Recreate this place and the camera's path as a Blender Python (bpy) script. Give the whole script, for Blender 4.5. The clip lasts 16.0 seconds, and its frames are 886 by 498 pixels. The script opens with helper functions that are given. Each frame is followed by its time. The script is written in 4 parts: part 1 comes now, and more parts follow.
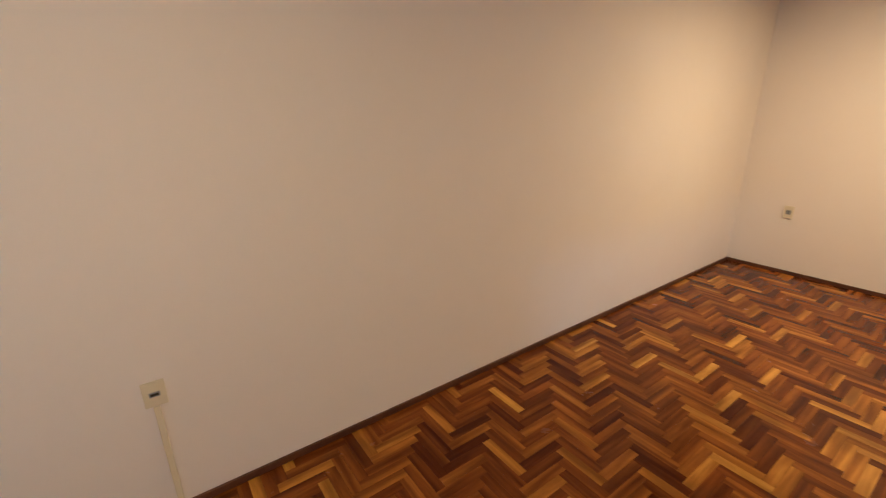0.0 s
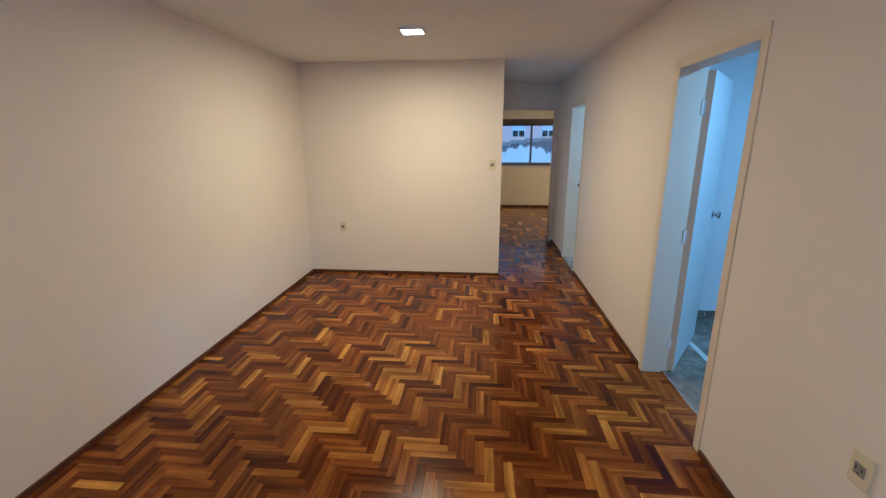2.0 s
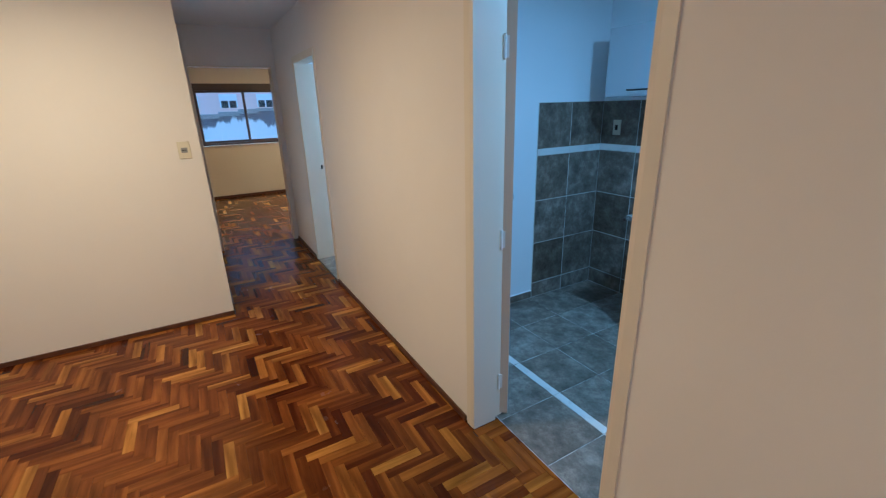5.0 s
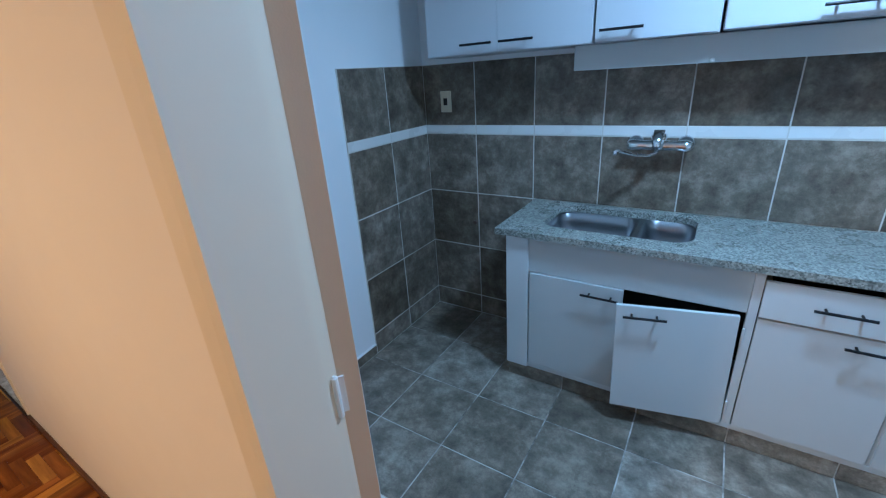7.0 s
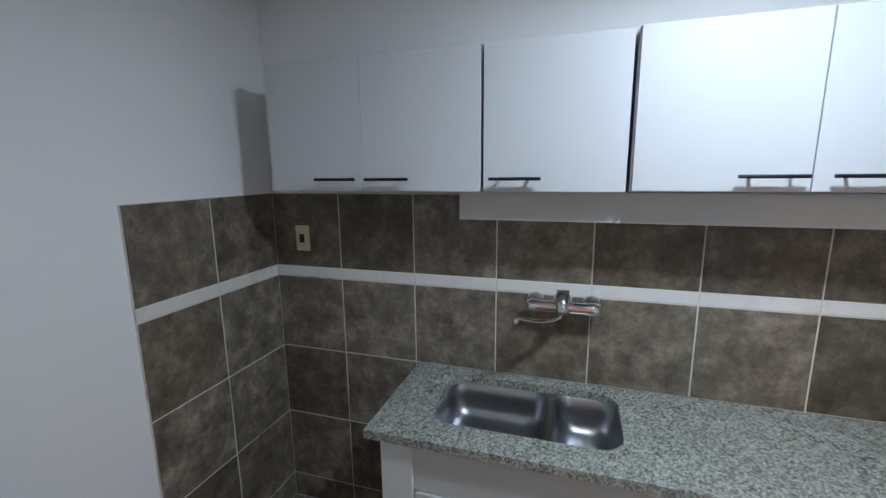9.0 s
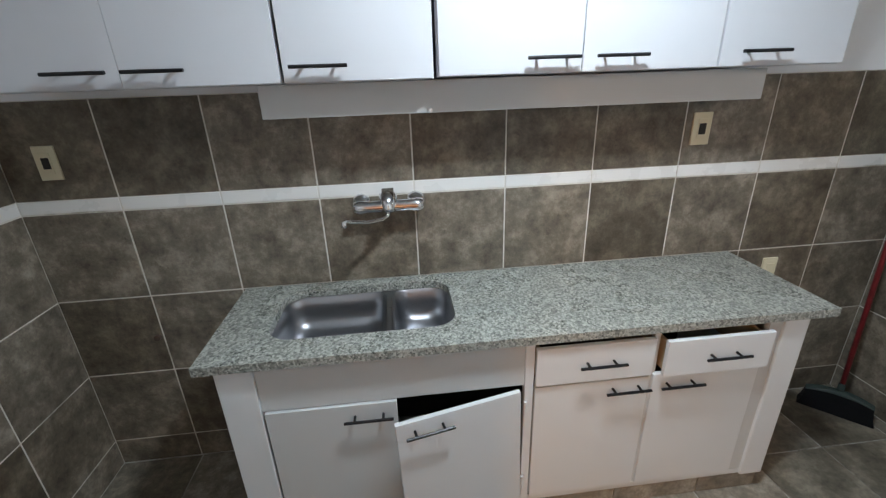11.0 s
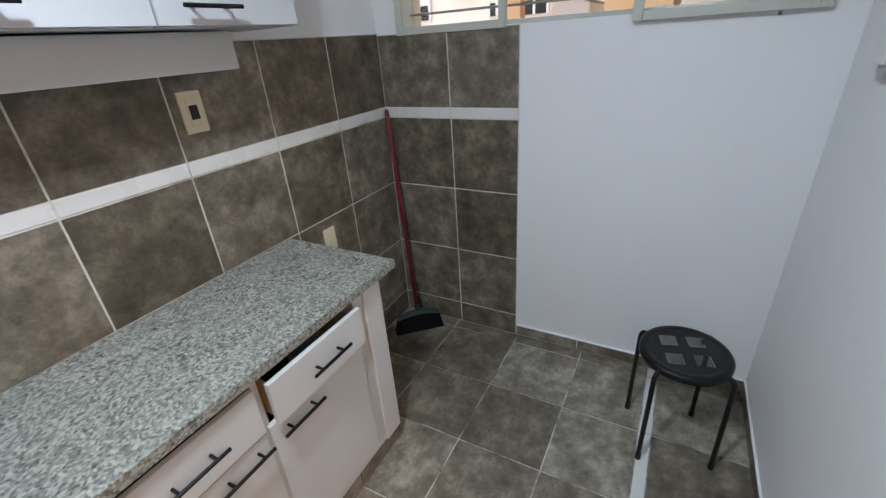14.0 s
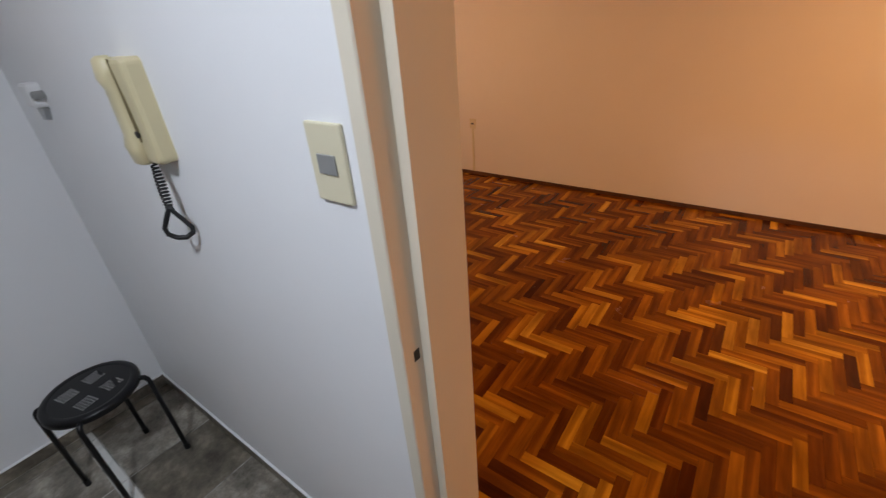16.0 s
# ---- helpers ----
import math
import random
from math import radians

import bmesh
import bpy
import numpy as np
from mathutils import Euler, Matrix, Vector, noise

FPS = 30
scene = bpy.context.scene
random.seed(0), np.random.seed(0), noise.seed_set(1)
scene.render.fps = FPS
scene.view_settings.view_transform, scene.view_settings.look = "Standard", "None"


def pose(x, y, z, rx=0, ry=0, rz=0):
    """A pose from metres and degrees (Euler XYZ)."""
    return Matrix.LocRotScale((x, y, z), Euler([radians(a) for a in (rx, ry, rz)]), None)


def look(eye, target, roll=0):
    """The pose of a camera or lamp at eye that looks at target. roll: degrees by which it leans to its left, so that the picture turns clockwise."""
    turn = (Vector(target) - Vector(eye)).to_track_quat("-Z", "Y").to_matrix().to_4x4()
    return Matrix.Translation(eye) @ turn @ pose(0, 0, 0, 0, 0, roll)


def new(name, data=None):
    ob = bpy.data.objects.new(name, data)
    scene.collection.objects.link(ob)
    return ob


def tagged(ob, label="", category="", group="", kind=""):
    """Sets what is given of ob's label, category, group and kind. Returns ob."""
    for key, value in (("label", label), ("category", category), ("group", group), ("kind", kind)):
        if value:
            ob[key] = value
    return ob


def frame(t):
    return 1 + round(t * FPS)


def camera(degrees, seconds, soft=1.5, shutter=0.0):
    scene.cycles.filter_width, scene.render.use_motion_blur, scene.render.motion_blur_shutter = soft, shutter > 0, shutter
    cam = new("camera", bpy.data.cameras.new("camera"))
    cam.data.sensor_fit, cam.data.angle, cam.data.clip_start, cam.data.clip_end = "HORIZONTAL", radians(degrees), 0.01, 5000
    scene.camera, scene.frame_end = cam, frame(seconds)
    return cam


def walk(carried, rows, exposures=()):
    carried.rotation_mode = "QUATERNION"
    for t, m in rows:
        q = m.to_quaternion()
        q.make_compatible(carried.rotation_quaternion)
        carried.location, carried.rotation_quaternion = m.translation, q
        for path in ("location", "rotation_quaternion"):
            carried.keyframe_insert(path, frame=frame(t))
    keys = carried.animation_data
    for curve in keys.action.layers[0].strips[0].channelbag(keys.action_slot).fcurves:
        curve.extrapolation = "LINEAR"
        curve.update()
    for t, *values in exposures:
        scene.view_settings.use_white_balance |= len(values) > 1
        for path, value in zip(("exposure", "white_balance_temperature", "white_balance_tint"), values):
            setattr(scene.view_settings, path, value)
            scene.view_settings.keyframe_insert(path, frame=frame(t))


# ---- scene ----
cam = camera(92.7, 16.0, soft=1.2, shutter=0.12)
PATH = [
    (0, (0.854, 0.915, 1.573), (1.954, 2.464, 0.949), -0.7),
    (0.5, (0.702, 0.597, 1.571), (2.257, 1.715, 0.997), -2.4),
    (1, (0.695, 0.501, 1.564), (2.487, 1.153, 0.960), -2.4),
    (1.5, (0.675, 0.493, 1.627), (2.562, 0.807, 1.044), -1.0),
    (2, (0.718, 0.487, 1.664), (2.647, 0.658, 1.164), -0.2),
    (2.5, (0.873, 0.456, 1.686), (2.811, 0.615, 1.219), -0.1),
    (3, (1.050, 0.483, 1.651), (2.992, 0.569, 1.184), -0.0),
    (3.5, (1.308, 0.570, 1.651), (3.247, 0.394, 1.195), -1.7),
    (4, (1.568, 0.527, 1.631), (3.455, 0.132, 1.099), -2.0),
    (4.5, (1.835, 0.384, 1.659), (3.636, -0.254, 1.066), -1.1),
    (5, (2.126, 0.297, 1.631), (3.773, -0.641, 0.992), -1.6),
    (5.2, (2.237, 0.246, 1.648), (3.826, -0.785, 1.007), -3.4),
    (7.3, (3.203, -0.624, 1.577), (4.211, -2.173, 0.812), -3.6),
    (7.5, (3.249, -0.718, 1.577), (4.287, -2.252, 0.821), -3.6),
    (8, (3.317, -0.925, 1.617), (4.398, -2.481, 0.976), -2.3),
    (8.5, (3.330, -1.029, 1.673), (4.223, -2.725, 1.101), -1.4),
    (9, (3.326, -1.086, 1.737), (3.916, -2.962, 1.372), -0.6),
    (9.2, (3.340, -1.089, 1.762), (3.815, -3.012, 1.483), -0.3),
    (11.3, (3.294, -1.120, 1.638), (3.058, -2.903, 0.763), -3.3),
    (11.5, (3.283, -1.126, 1.626), (3.021, -2.852, 0.651), -4.5),
    (12, (3.271, -1.142, 1.560), (2.902, -2.707, 0.370), -6.7),
    (12.5, (3.225, -1.161, 1.549), (2.561, -2.691, 0.446), -5.4),
    (13, (3.103, -1.244, 1.569), (2.193, -2.722, 0.575), -5.8),
    (13.5, (2.969, -1.340, 1.602), (1.710, -2.559, 0.640), -5.7),
    (14, (2.937, -1.388, 1.600), (1.382, -2.275, 0.709), -4.2),
    (14.5, (3.022, -1.478, 1.662), (1.232, -1.844, 0.848), -4.1),
    (15, (3.149, -1.507, 1.667), (1.358, -1.276, 0.808), -6.9),
    (15.2, (3.177, -1.511, 1.669), (1.470, -0.971, 0.778), -6.0),
    (15.5, (3.214, -1.436, 1.660), (1.694, -0.506, 0.751), -5.2),
    (15.6, (3.224, -1.415, 1.658), (1.790, -0.370, 0.735), -5.1),
    (16, (3.262, -1.331, 1.638), (2.194, 0.054, 0.668), -4.6),
]
walk(cam, [(t, look(eye, target, roll)) for t, eye, target, roll in PATH],
     [(0, 0.1, 4350, -6), (1.0, 0.0, 3850, -10), (2.0, -0.05, 3690, -11), (5.2, -0.08, 3690, -10), (7.3, 0.08, 4700, 0), (8.0, -0.06, 5750, 5), (9.0, -0.2, 6300, 10), (11.5, 0.56, 6700, 10), (12.0, 0.74, 6700, 10), (13.5, 0.45, 6600, 12), (14.5, -0.1, 6550, 13), (15.0, -0.25, 6650, 14), (16, -0.3, 6800, 17)])

# ---------------------------------------------------------------- plan, in metres
YN, XP, YP = 2.652, 5.849, 0.243          # living room: north wall, east wall, where the hall begins
YD, YK = -0.730, -0.915                     # dividing wall: living face, kitchen face
YB, XE, XW = -2.788, 4.720, 0.990         # kitchen: sink wall, east wall, window wall (tile faces)
XL = -0.713                                 # living room's west wall
CE = 2.533                                # ceiling
XH = 7.837                                 # end of the hall
XF = 11.587                                 # bedroom window wall
BN, BS = 1.260, -2.640                        # bedroom north and south
T = 0.14                                  # wall thickness
KD0, KD1, KDT = 2.830, 3.666, 2.110          # kitchen door opening
D20, D21, D2T = 6.067, 6.847, 2.100          # bathroom door opening
LAMP_L, LAMP_ADDED, LAMP_K = (4.442, 1.060), (0.72, 1.060), (2.84, -1.84)

# ---------------------------------------------------------------- world and lights
world = bpy.data.worlds.new("sky")
scene.world = world
world.use_nodes = True
wn = world.node_tree.nodes
sky = wn.new("ShaderNodeTexSky")
sky.sky_type, sky.sun_disc = "NISHITA", False
sky.sun_elevation, sky.sun_rotation = radians(55), radians(152)
sky.air_density, sky.dust_density = 1.0, 4.0
world.node_tree.links.new(sky.outputs[0], wn["Background"].inputs[0])
wn["Background"].inputs[1].default_value = 0.34
sun = new("sun", bpy.data.lights.new("sun", "SUN"))
sun.data.energy, sun.data.angle, sun.data.color = 1.25, radians(12), (1, 0.96, 0.9)
sun.matrix_world = look((12, -13, 22), (5, 0, 0))


def area(name, m, sx, sy, watts, colour):
    ob = new(name, bpy.data.lights.new(name, "AREA"))
    ob.data.shape, ob.data.size, ob.data.size_y = "RECTANGLE", sx, sy
    ob.data.energy, ob.data.color = watts, colour
    ob.matrix_world = m
    return ob


WARM, COOL, DAY = (1.0, 0.52, 0.20), (0.74, 0.87, 1.0), (0.72, 0.86, 1.0)
area("living_lamp_light", pose(*LAMP_L, CE - 0.05), 0.16, 0.16, 59, WARM)
# second living lamp: an added fill, out of view, for the west half
area("living_lamp_light", pose(*LAMP_ADDED, CE - 0.05), 0.16, 0.16, 27, WARM)
area("kitchen_lamp_light", pose(*LAMP_K, CE - 0.05), 0.18, 0.18, 28, COOL)
area("bedroom_sky_light", look((XF + 0.75, -0.8, 2.75), (XF - 0.4, -0.8, 1.2)), 1.8, 0.7, 60, DAY)
# added warm fill that brightens the bedroom from out of view
area("bedroom_lamp_light", pose(9.6, -1.8, CE - 0.05), 0.16, 0.16, 45, WARM)
area("kitchen_sky_light", look((XW - 0.8, -1.83, 2.95), (XW + 0.3, -1.83, 1.5)), 1.5, 0.6, 10, DAY)
area("living_sky_light", pose(XL - 0.2, 0.9, 1.3, 0, -90, 0), 1.5, 1.4, 6, DAY)
# unseen bathroom opening's daylight, added where it reaches the far door jamb
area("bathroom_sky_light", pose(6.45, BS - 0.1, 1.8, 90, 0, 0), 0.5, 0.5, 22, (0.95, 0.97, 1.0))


# ---------------------------------------------------------------- materials
def material(name, colour, rough=0.5, metal=0.0, spec=0.5):
    m = bpy.data.materials.new(name)
    m.use_nodes = True
    b = m.node_tree.nodes["Principled BSDF"]
    b.inputs["Base Color"].default_value = (*colour, 1)
    b.inputs["Roughness"].default_value, b.inputs["Metallic"].default_value = rough, metal
    b.inputs["Specular IOR Level"].default_value = spec
    return m


class Nodes:
    """Short names for the nodes of one material."""

    def __init__(self, m):
        self.t = m.node_tree
        self.b = self.t.nodes["Principled BSDF"]

    def add(self, kind, **values):
        n = self.t.nodes.new(kind)
        for key, value in values.items():
            n.inputs[key.replace("_", " ")].default_value = value
        return n

    def link(self, a, b):
        self.t.links.new(a, b)

    def noise(self, vec, scale, detail=4.0, rough=0.55, distortion=0.0):
        n = self.add("ShaderNodeTexNoise", Scale=scale, Detail=detail, Roughness=rough, Distortion=distortion)
        if vec is not None:
            self.link(vec, n.inputs["Vector"])
        return n.outputs["Fac"]

    def ramp(self, fac, *stops):
        n = self.t.nodes.new("ShaderNodeValToRGB")
        while len(n.color_ramp.elements) < len(stops):
            n.color_ramp.elements.new(0.5)
        for e, (at, c) in zip(n.color_ramp.elements, stops):
            e.position, e.color = at, (*c, 1) if len(c) == 3 else c
        self.link(fac, n.inputs["Fac"])
        return n.outputs["Color"]

    def mix(self, fac, a, b, blend="MIX"):
        n = self.t.nodes.new("ShaderNodeMix")
        n.data_type, n.blend_type = "RGBA", blend
        for value, socket in ((fac, n.inputs[0]), (a, n.inputs[6]), (b, n.inputs[7])):
            if hasattr(value, "is_linked"):
                self.link(value, socket)
            else:
                socket.default_value = value if isinstance(value, float) else (*value, 1)
        return n.outputs[2]

    def math(self, op, a, b=0.0):
        n = self.t.nodes.new("ShaderNodeMath")
        n.operation = op
        for value, socket in ((a, n.inputs[0]), (b, n.inputs[1])):
            if hasattr(value, "is_linked"):
                self.link(value, socket)
            else:
                socket.default_value = value
        return n.outputs[0]

    def mapped(self, vec, scale=(1, 1, 1), shift=None):
        n = self.t.nodes.new("ShaderNodeMapping")
        n.inputs["Scale"].default_value = scale
        self.link(vec, n.inputs["Vector"])
        if shift is not None:
            self.link(shift, n.inputs["Location"])
        return n.outputs["Vector"]

    def bump(self, height, strength=0.2, distance=0.002):
        n = self.add("ShaderNodeBump", Strength=strength, Distance=distance)
        self.link(height, n.inputs["Height"])
        self.link(n.outputs["Normal"], self.b.inputs["Normal"])

    @property
    def place(self):
        return self.t.nodes.new("ShaderNodeNewGeometry").outputs["Position"]

    @property
    def island(self):
        return self.t.nodes.new("ShaderNodeNewGeometry").outputs["Random Per Island"]

    @property
    def own(self):
        return self.t.nodes.new("ShaderNodeObjectInfo").outputs["Random"]

    @property
    def uv(self):
        return self.t.nodes.new("ShaderNodeTexCoord").outputs["UV"]

    @property
    def local(self):
        return self.t.nodes.new("ShaderNodeTexCoord").outputs["Object"]


def painted(name, colour, dirt, rough=0.65, relief=0.25):
    """Rolled wall paint: faint patches, hairline dirt and an orange-peel relief."""
    m = material(name, colour, rough)
    n = Nodes(m)
    p = n.place
    patches = n.ramp(n.noise(p, 1.3, 5, 0.6, 0.4), (0.35, (0, 0, 0)), (0.75, (1, 1, 1)))
    c = n.mix(n.math("MULTIPLY", patches, 0.35), colour, dirt)
    n.link(c, n.b.inputs["Base Color"])
    n.link(n.ramp(n.noise(p, 9, 3), (0.3, (rough - 0.08,) * 3), (0.7, (rough + 0.08,) * 3)), n.b.inputs["Roughness"])
    n.bump(n.math("ADD", n.noise(p, 330, 2), n.math("MULTIPLY", n.noise(p, 14, 3), 3.0)), relief, 0.001)
    return m


cream_paint = painted("off_white_wall_paint", (0.81, 0.76, 0.70), (0.75, 0.69, 0.62))
white_paint = painted("white_wall_paint", (0.85, 0.855, 0.86), (0.80, 0.805, 0.81))
ceiling_paint = painted("white_ceiling_paint", (0.78, 0.77, 0.75), (0.73, 0.72, 0.69), 0.8)
bedroom_paint = painted("pale_yellow_wall_paint", (0.78, 0.70, 0.52), (0.72, 0.63, 0.46))
frame_paint = painted("cream_metal_frame_enamel", (0.75, 0.68, 0.55), (0.67, 0.59, 0.45), 0.4, 0.1)
door_paint = painted("white_door_enamel", (0.80, 0.80, 0.78), (0.74, 0.74, 0.71), 0.42, 0.1)
cabinet_white = painted("white_cabinet_enamel", (0.65, 0.67, 0.675), (0.60, 0.615, 0.61), 0.42, 0.12)
# darker, rougher version of the cabinet white
cabinet_grey = painted("grey_white_cabinet_enamel", (0.54, 0.555, 0.55), (0.48, 0.495, 0.485), 0.5, 0.2)
gloss_white = painted("white_laminate", (0.56, 0.57, 0.59), (0.54, 0.55, 0.57), 0.5, 0.012)
leaf_edge = painted("bare_tan_leaf_edge", (0.66, 0.55, 0.42), (0.56, 0.45, 0.32), 0.6)
edge_wood = material("bare_drawer_side_wood", (0.42, 0.31, 0.19), 0.6)
brown_wood = material("dark_brown_baseboard", (0.075, 0.03, 0.014), 0.4)
black_metal = material("black_painted_steel", (0.007, 0.007, 0.008), 0.35, 0.0, 0.3)
black_plastic = material("black_plastic", (0.012, 0.012, 0.013), 0.5)
bristle = material("black_bristle", (0.007, 0.007, 0.008), 0.9, 0.0, 0.15)
chrome = material("chrome", (0.70, 0.71, 0.73), 0.14, 1.0)
knob_metal = material("brushed_steel_knob", (0.6, 0.58, 0.55), 0.22, 1.0)
cream_plastic = material("cream_plastic", (0.62, 0.54, 0.33), 0.38)
ivory_plastic = material("ivory_plastic", (0.70, 0.64, 0.46), 0.4)
grey_plastic = material("grey_plastic", (0.27, 0.27, 0.26), 0.4)
gap_shade = material("olive_shaded_plastic", (0.16, 0.125, 0.055), 0.6)
# near-black that paints the shade inside sockets, latch holes and the cabinet
recess_shade = material("painted_recess_shade", (0.02, 0.017, 0.013), 0.7)
white_plastic = material("white_plastic", (0.8, 0.8, 0.79), 0.4)
green_plastic = material("grey_green_plastic", (0.03, 0.048, 0.043), 0.5)
red_paint = material("dark_red_enamel", (0.20, 0.018, 0.02), 0.4)
brown_metal = material("brown_window_metal", (0.085, 0.055, 0.04), 0.5)
green_metal = painted("pale_green_grey_window_enamel", (0.56, 0.58, 0.52), (0.48, 0.49, 0.42), 0.45, 0.1)
bar_metal = material("grey_window_bar", (0.27, 0.25, 0.24), 0.5)

n = Nodes(red_paint)
n.link(n.ramp(n.noise(n.mapped(n.local, (1, 1, 0.25)), 60, 5, 0.7), (0.40, (0.24, 0.02, 0.025)), (0.72, (0.10, 0.012, 0.012))), n.b.inputs["Base Color"])
n = Nodes(brown_wood)
n.link(n.ramp(n.noise(n.place, 7, 6, 0.7), (0.3, (0.05, 0.018, 0.009)), (0.7, (0.13, 0.052, 0.02))), n.b.inputs["Base Color"])
n = Nodes(bristle)
n.bump(n.noise(n.mapped(n.local, (1, 1, 0.06)), 420, 2), 0.9, 0.004)

steel = material("brushed_stainless_steel", (0.33, 0.335, 0.35), 0.3, 1.0)
n = Nodes(steel)
brush = n.noise(n.mapped(n.place, (3, 60, 60)), 12, 3)
n.link(n.ramp(brush, (0.3, (0.27,) * 3), (0.7, (0.40,) * 3)), n.b.inputs["Roughness"])
n.bump(brush, 0.04, 0.001)

granite = material("speckled_grey_green_granite", (0.4, 0.42, 0.38), 0.28)
n = Nodes(granite)
p = n.place
v = n.add("ShaderNodeTexVoronoi", Scale=145.0)
n.link(n.mapped(p), v.inputs["Vector"])
speck = n.ramp(v.outputs["Color"], (0.0, (0.03, 0.032, 0.03)), (0.3, (0.10, 0.107, 0.098)), (0.5, (0.30, 0.315, 0.29)), (0.75, (0.58, 0.60, 0.56)), (1.0, (0.75, 0.74, 0.67)))
w = n.add("ShaderNodeTexVoronoi", Scale=85.0)
n.link(p, w.inputs["Vector"])
big_speck = n.ramp(n.math("ADD", n.math("MULTIPLY", w.outputs["Distance"], 0.5), n.math("MULTIPLY", n.noise(p, 60, 6, 0.75), 0.7)), (0.38, (0.09, 0.095, 0.085)), (0.55, (0.42, 0.44, 0.40)), (0.75, (0.72, 0.73, 0.66)))
n.link(n.mix(1.0, n.mix(0.36, speck, big_speck), (0.72, 0.71, 0.69), "MULTIPLY"), n.b.inputs["Base Color"])
n.link(n.ramp(n.noise(p, 6, 4), (0.3, (0.2,) * 3), (0.7, (0.42,) * 3)), n.b.inputs["Roughness"])


def tiled(name, tones, own=True, rough=0.45):
    """Cement-look ceramic: cloudy body with dark rusty smudges, each tile a little different."""
    m = material(name, tones[1], rough)
    n = Nodes(m)
    r = n.own if own else n.island
    shift = n.t.nodes.new("ShaderNodeCombineXYZ")
    for i, f in enumerate((37.0, 91.0, 53.0)):
        n.link(n.math("MULTIPLY", r, f), shift.inputs[i])
    p = n.mapped(n.place, (1, 1, 1), shift.outputs[0])
    body = n.ramp(n.noise(p, 9, 9, 0.74, 0.0), (0.32, tones[0]), (0.5, tones[1]), (0.70, tones[2]))
    smudge = n.ramp(n.noise(p, 24, 8, 0.8, 0.0), (0.55, (0, 0, 0)), (0.68, (1, 1, 1)))
    c = n.mix(n.math("MULTIPLY", smudge, 0.5), body, tones[3])
    tone = n.ramp(r, (0.0, (0.72, 0.70, 0.66)), (0.5, (1.0, 0.99, 0.97)), (1.0, (1.28, 1.31, 1.36)))
    n.link(n.mix(1.0, c, tone, "MULTIPLY"), n.b.inputs["Base Color"])
    n.link(n.ramp(n.noise(p, 26, 5), (0.3, (rough - 0.12,) * 3), (0.7, (rough + 0.14,) * 3)), n.b.inputs["Roughness"])
    n.bump(n.noise(p, 40, 6, 0.7), 0.25, 0.002)
    return m


wall_tile = tiled("brown_grey_wall_tile", ((0.062, 0.049, 0.034), (0.150, 0.125, 0.093), (0.32, 0.278, 0.216), (0.042, 0.026, 0.015)))
floor_tile = tiled("grey_floor_tile", ((0.085, 0.072, 0.054), (0.200, 0.174, 0.137), (0.42, 0.373, 0.30), (0.06, 0.045, 0.030)), True, 0.42)
strip_tile = painted("white_glazed_strip", (0.74, 0.73, 0.70), (0.62, 0.60, 0.55), 0.3, 0.05)
grout = painted("pale_grout", (0.52, 0.48, 0.41), (0.36, 0.325, 0.27), 0.85, 0.3)
floor_grout = painted("grey_grout", (0.40, 0.38, 0.34), (0.22, 0.205, 0.18), 0.85, 0.3)
for stuff, pale, dark, low, high in ((grout, (0.66, 0.63, 0.57), (0.34, 0.31, 0.26), 0.30, 0.46), (floor_grout, (0.58, 0.56, 0.52), (0.15, 0.135, 0.115), 0.41, 0.57)):
    n = Nodes(stuff)
    worn = n.ramp(n.noise(n.place, 4.5, 6, 0.7), (low, (0, 0, 0)), (high, (1, 1, 1)))
    n.link(n.mix(worn, dark, pale), n.b.inputs["Base Color"])


def parquet(name, own):
    """Varnished hardwood slat: tone of its own, grain along its length."""
    m = material(name, (0.2, 0.08, 0.03), 0.3, 0.0, 0.16)
    n = Nodes(m)
    r = n.own if own else n.island
    tone = n.ramp(r, (0.0, (0.062, 0.0125, 0.001)), (0.16, (0.105, 0.0265, 0.0012)), (0.48, (0.155, 0.044, 0.002)), (0.76, (0.21, 0.068, 0.0036)), (0.92, (0.30, 0.12, 0.0065)), (1.0, (0.43, 0.205, 0.017)))
    u = n.uv
    long_grain = n.noise(n.mapped(u, (6, 90, 1)), 1.0, 6, 0.65, 0.6)
    fine = n.noise(n.mapped(u, (25, 420, 1)), 1.0, 3, 0.6)
    streak = n.ramp(n.noise(n.mapped(u, (1.6, 17, 1)), 1.0, 2, 0.45, 0.3), (0.34, (0.58, 0.52, 0.46)), (0.5, (1.0, 1.0, 1.0)), (0.66, (1.6, 1.78, 1.9)))
    grain = n.math("ADD", n.math("MULTIPLY", long_grain, 0.7), n.math("MULTIPLY", fine, 0.3))
    shade = n.ramp(grain, (0.30, (0.72,) * 3), (0.52, (1.0,) * 3), (0.72, (1.22,) * 3))
    c = n.mix(1.0, n.mix(1.0, tone, streak, "MULTIPLY"), shade, "MULTIPLY")
    wear = n.ramp(n.noise(n.place, 2.2, 5, 0.6), (0.35, (0.78,) * 3), (0.7, (1.12,) * 3))
    n.link(n.mix(1.0, c, wear, "MULTIPLY"), n.b.inputs["Base Color"])
    n.link(n.ramp(n.noise(n.place, 5, 5, 0.65), (0.3, (0.13,) * 3), (0.72, (0.29,) * 3)), n.b.inputs["Roughness"])
    n.bump(n.math("ADD", grain, n.math("MULTIPLY", n.noise(n.place, 11, 2), 2.0)), 0.05, 0.001)
    return m


slat_wood, field_wood = parquet("parquet_slat_wood", True), parquet("parquet_field_wood", False)
subfloor = material("dark_joint_filler", (0.012, 0.006, 0.003), 0.8)

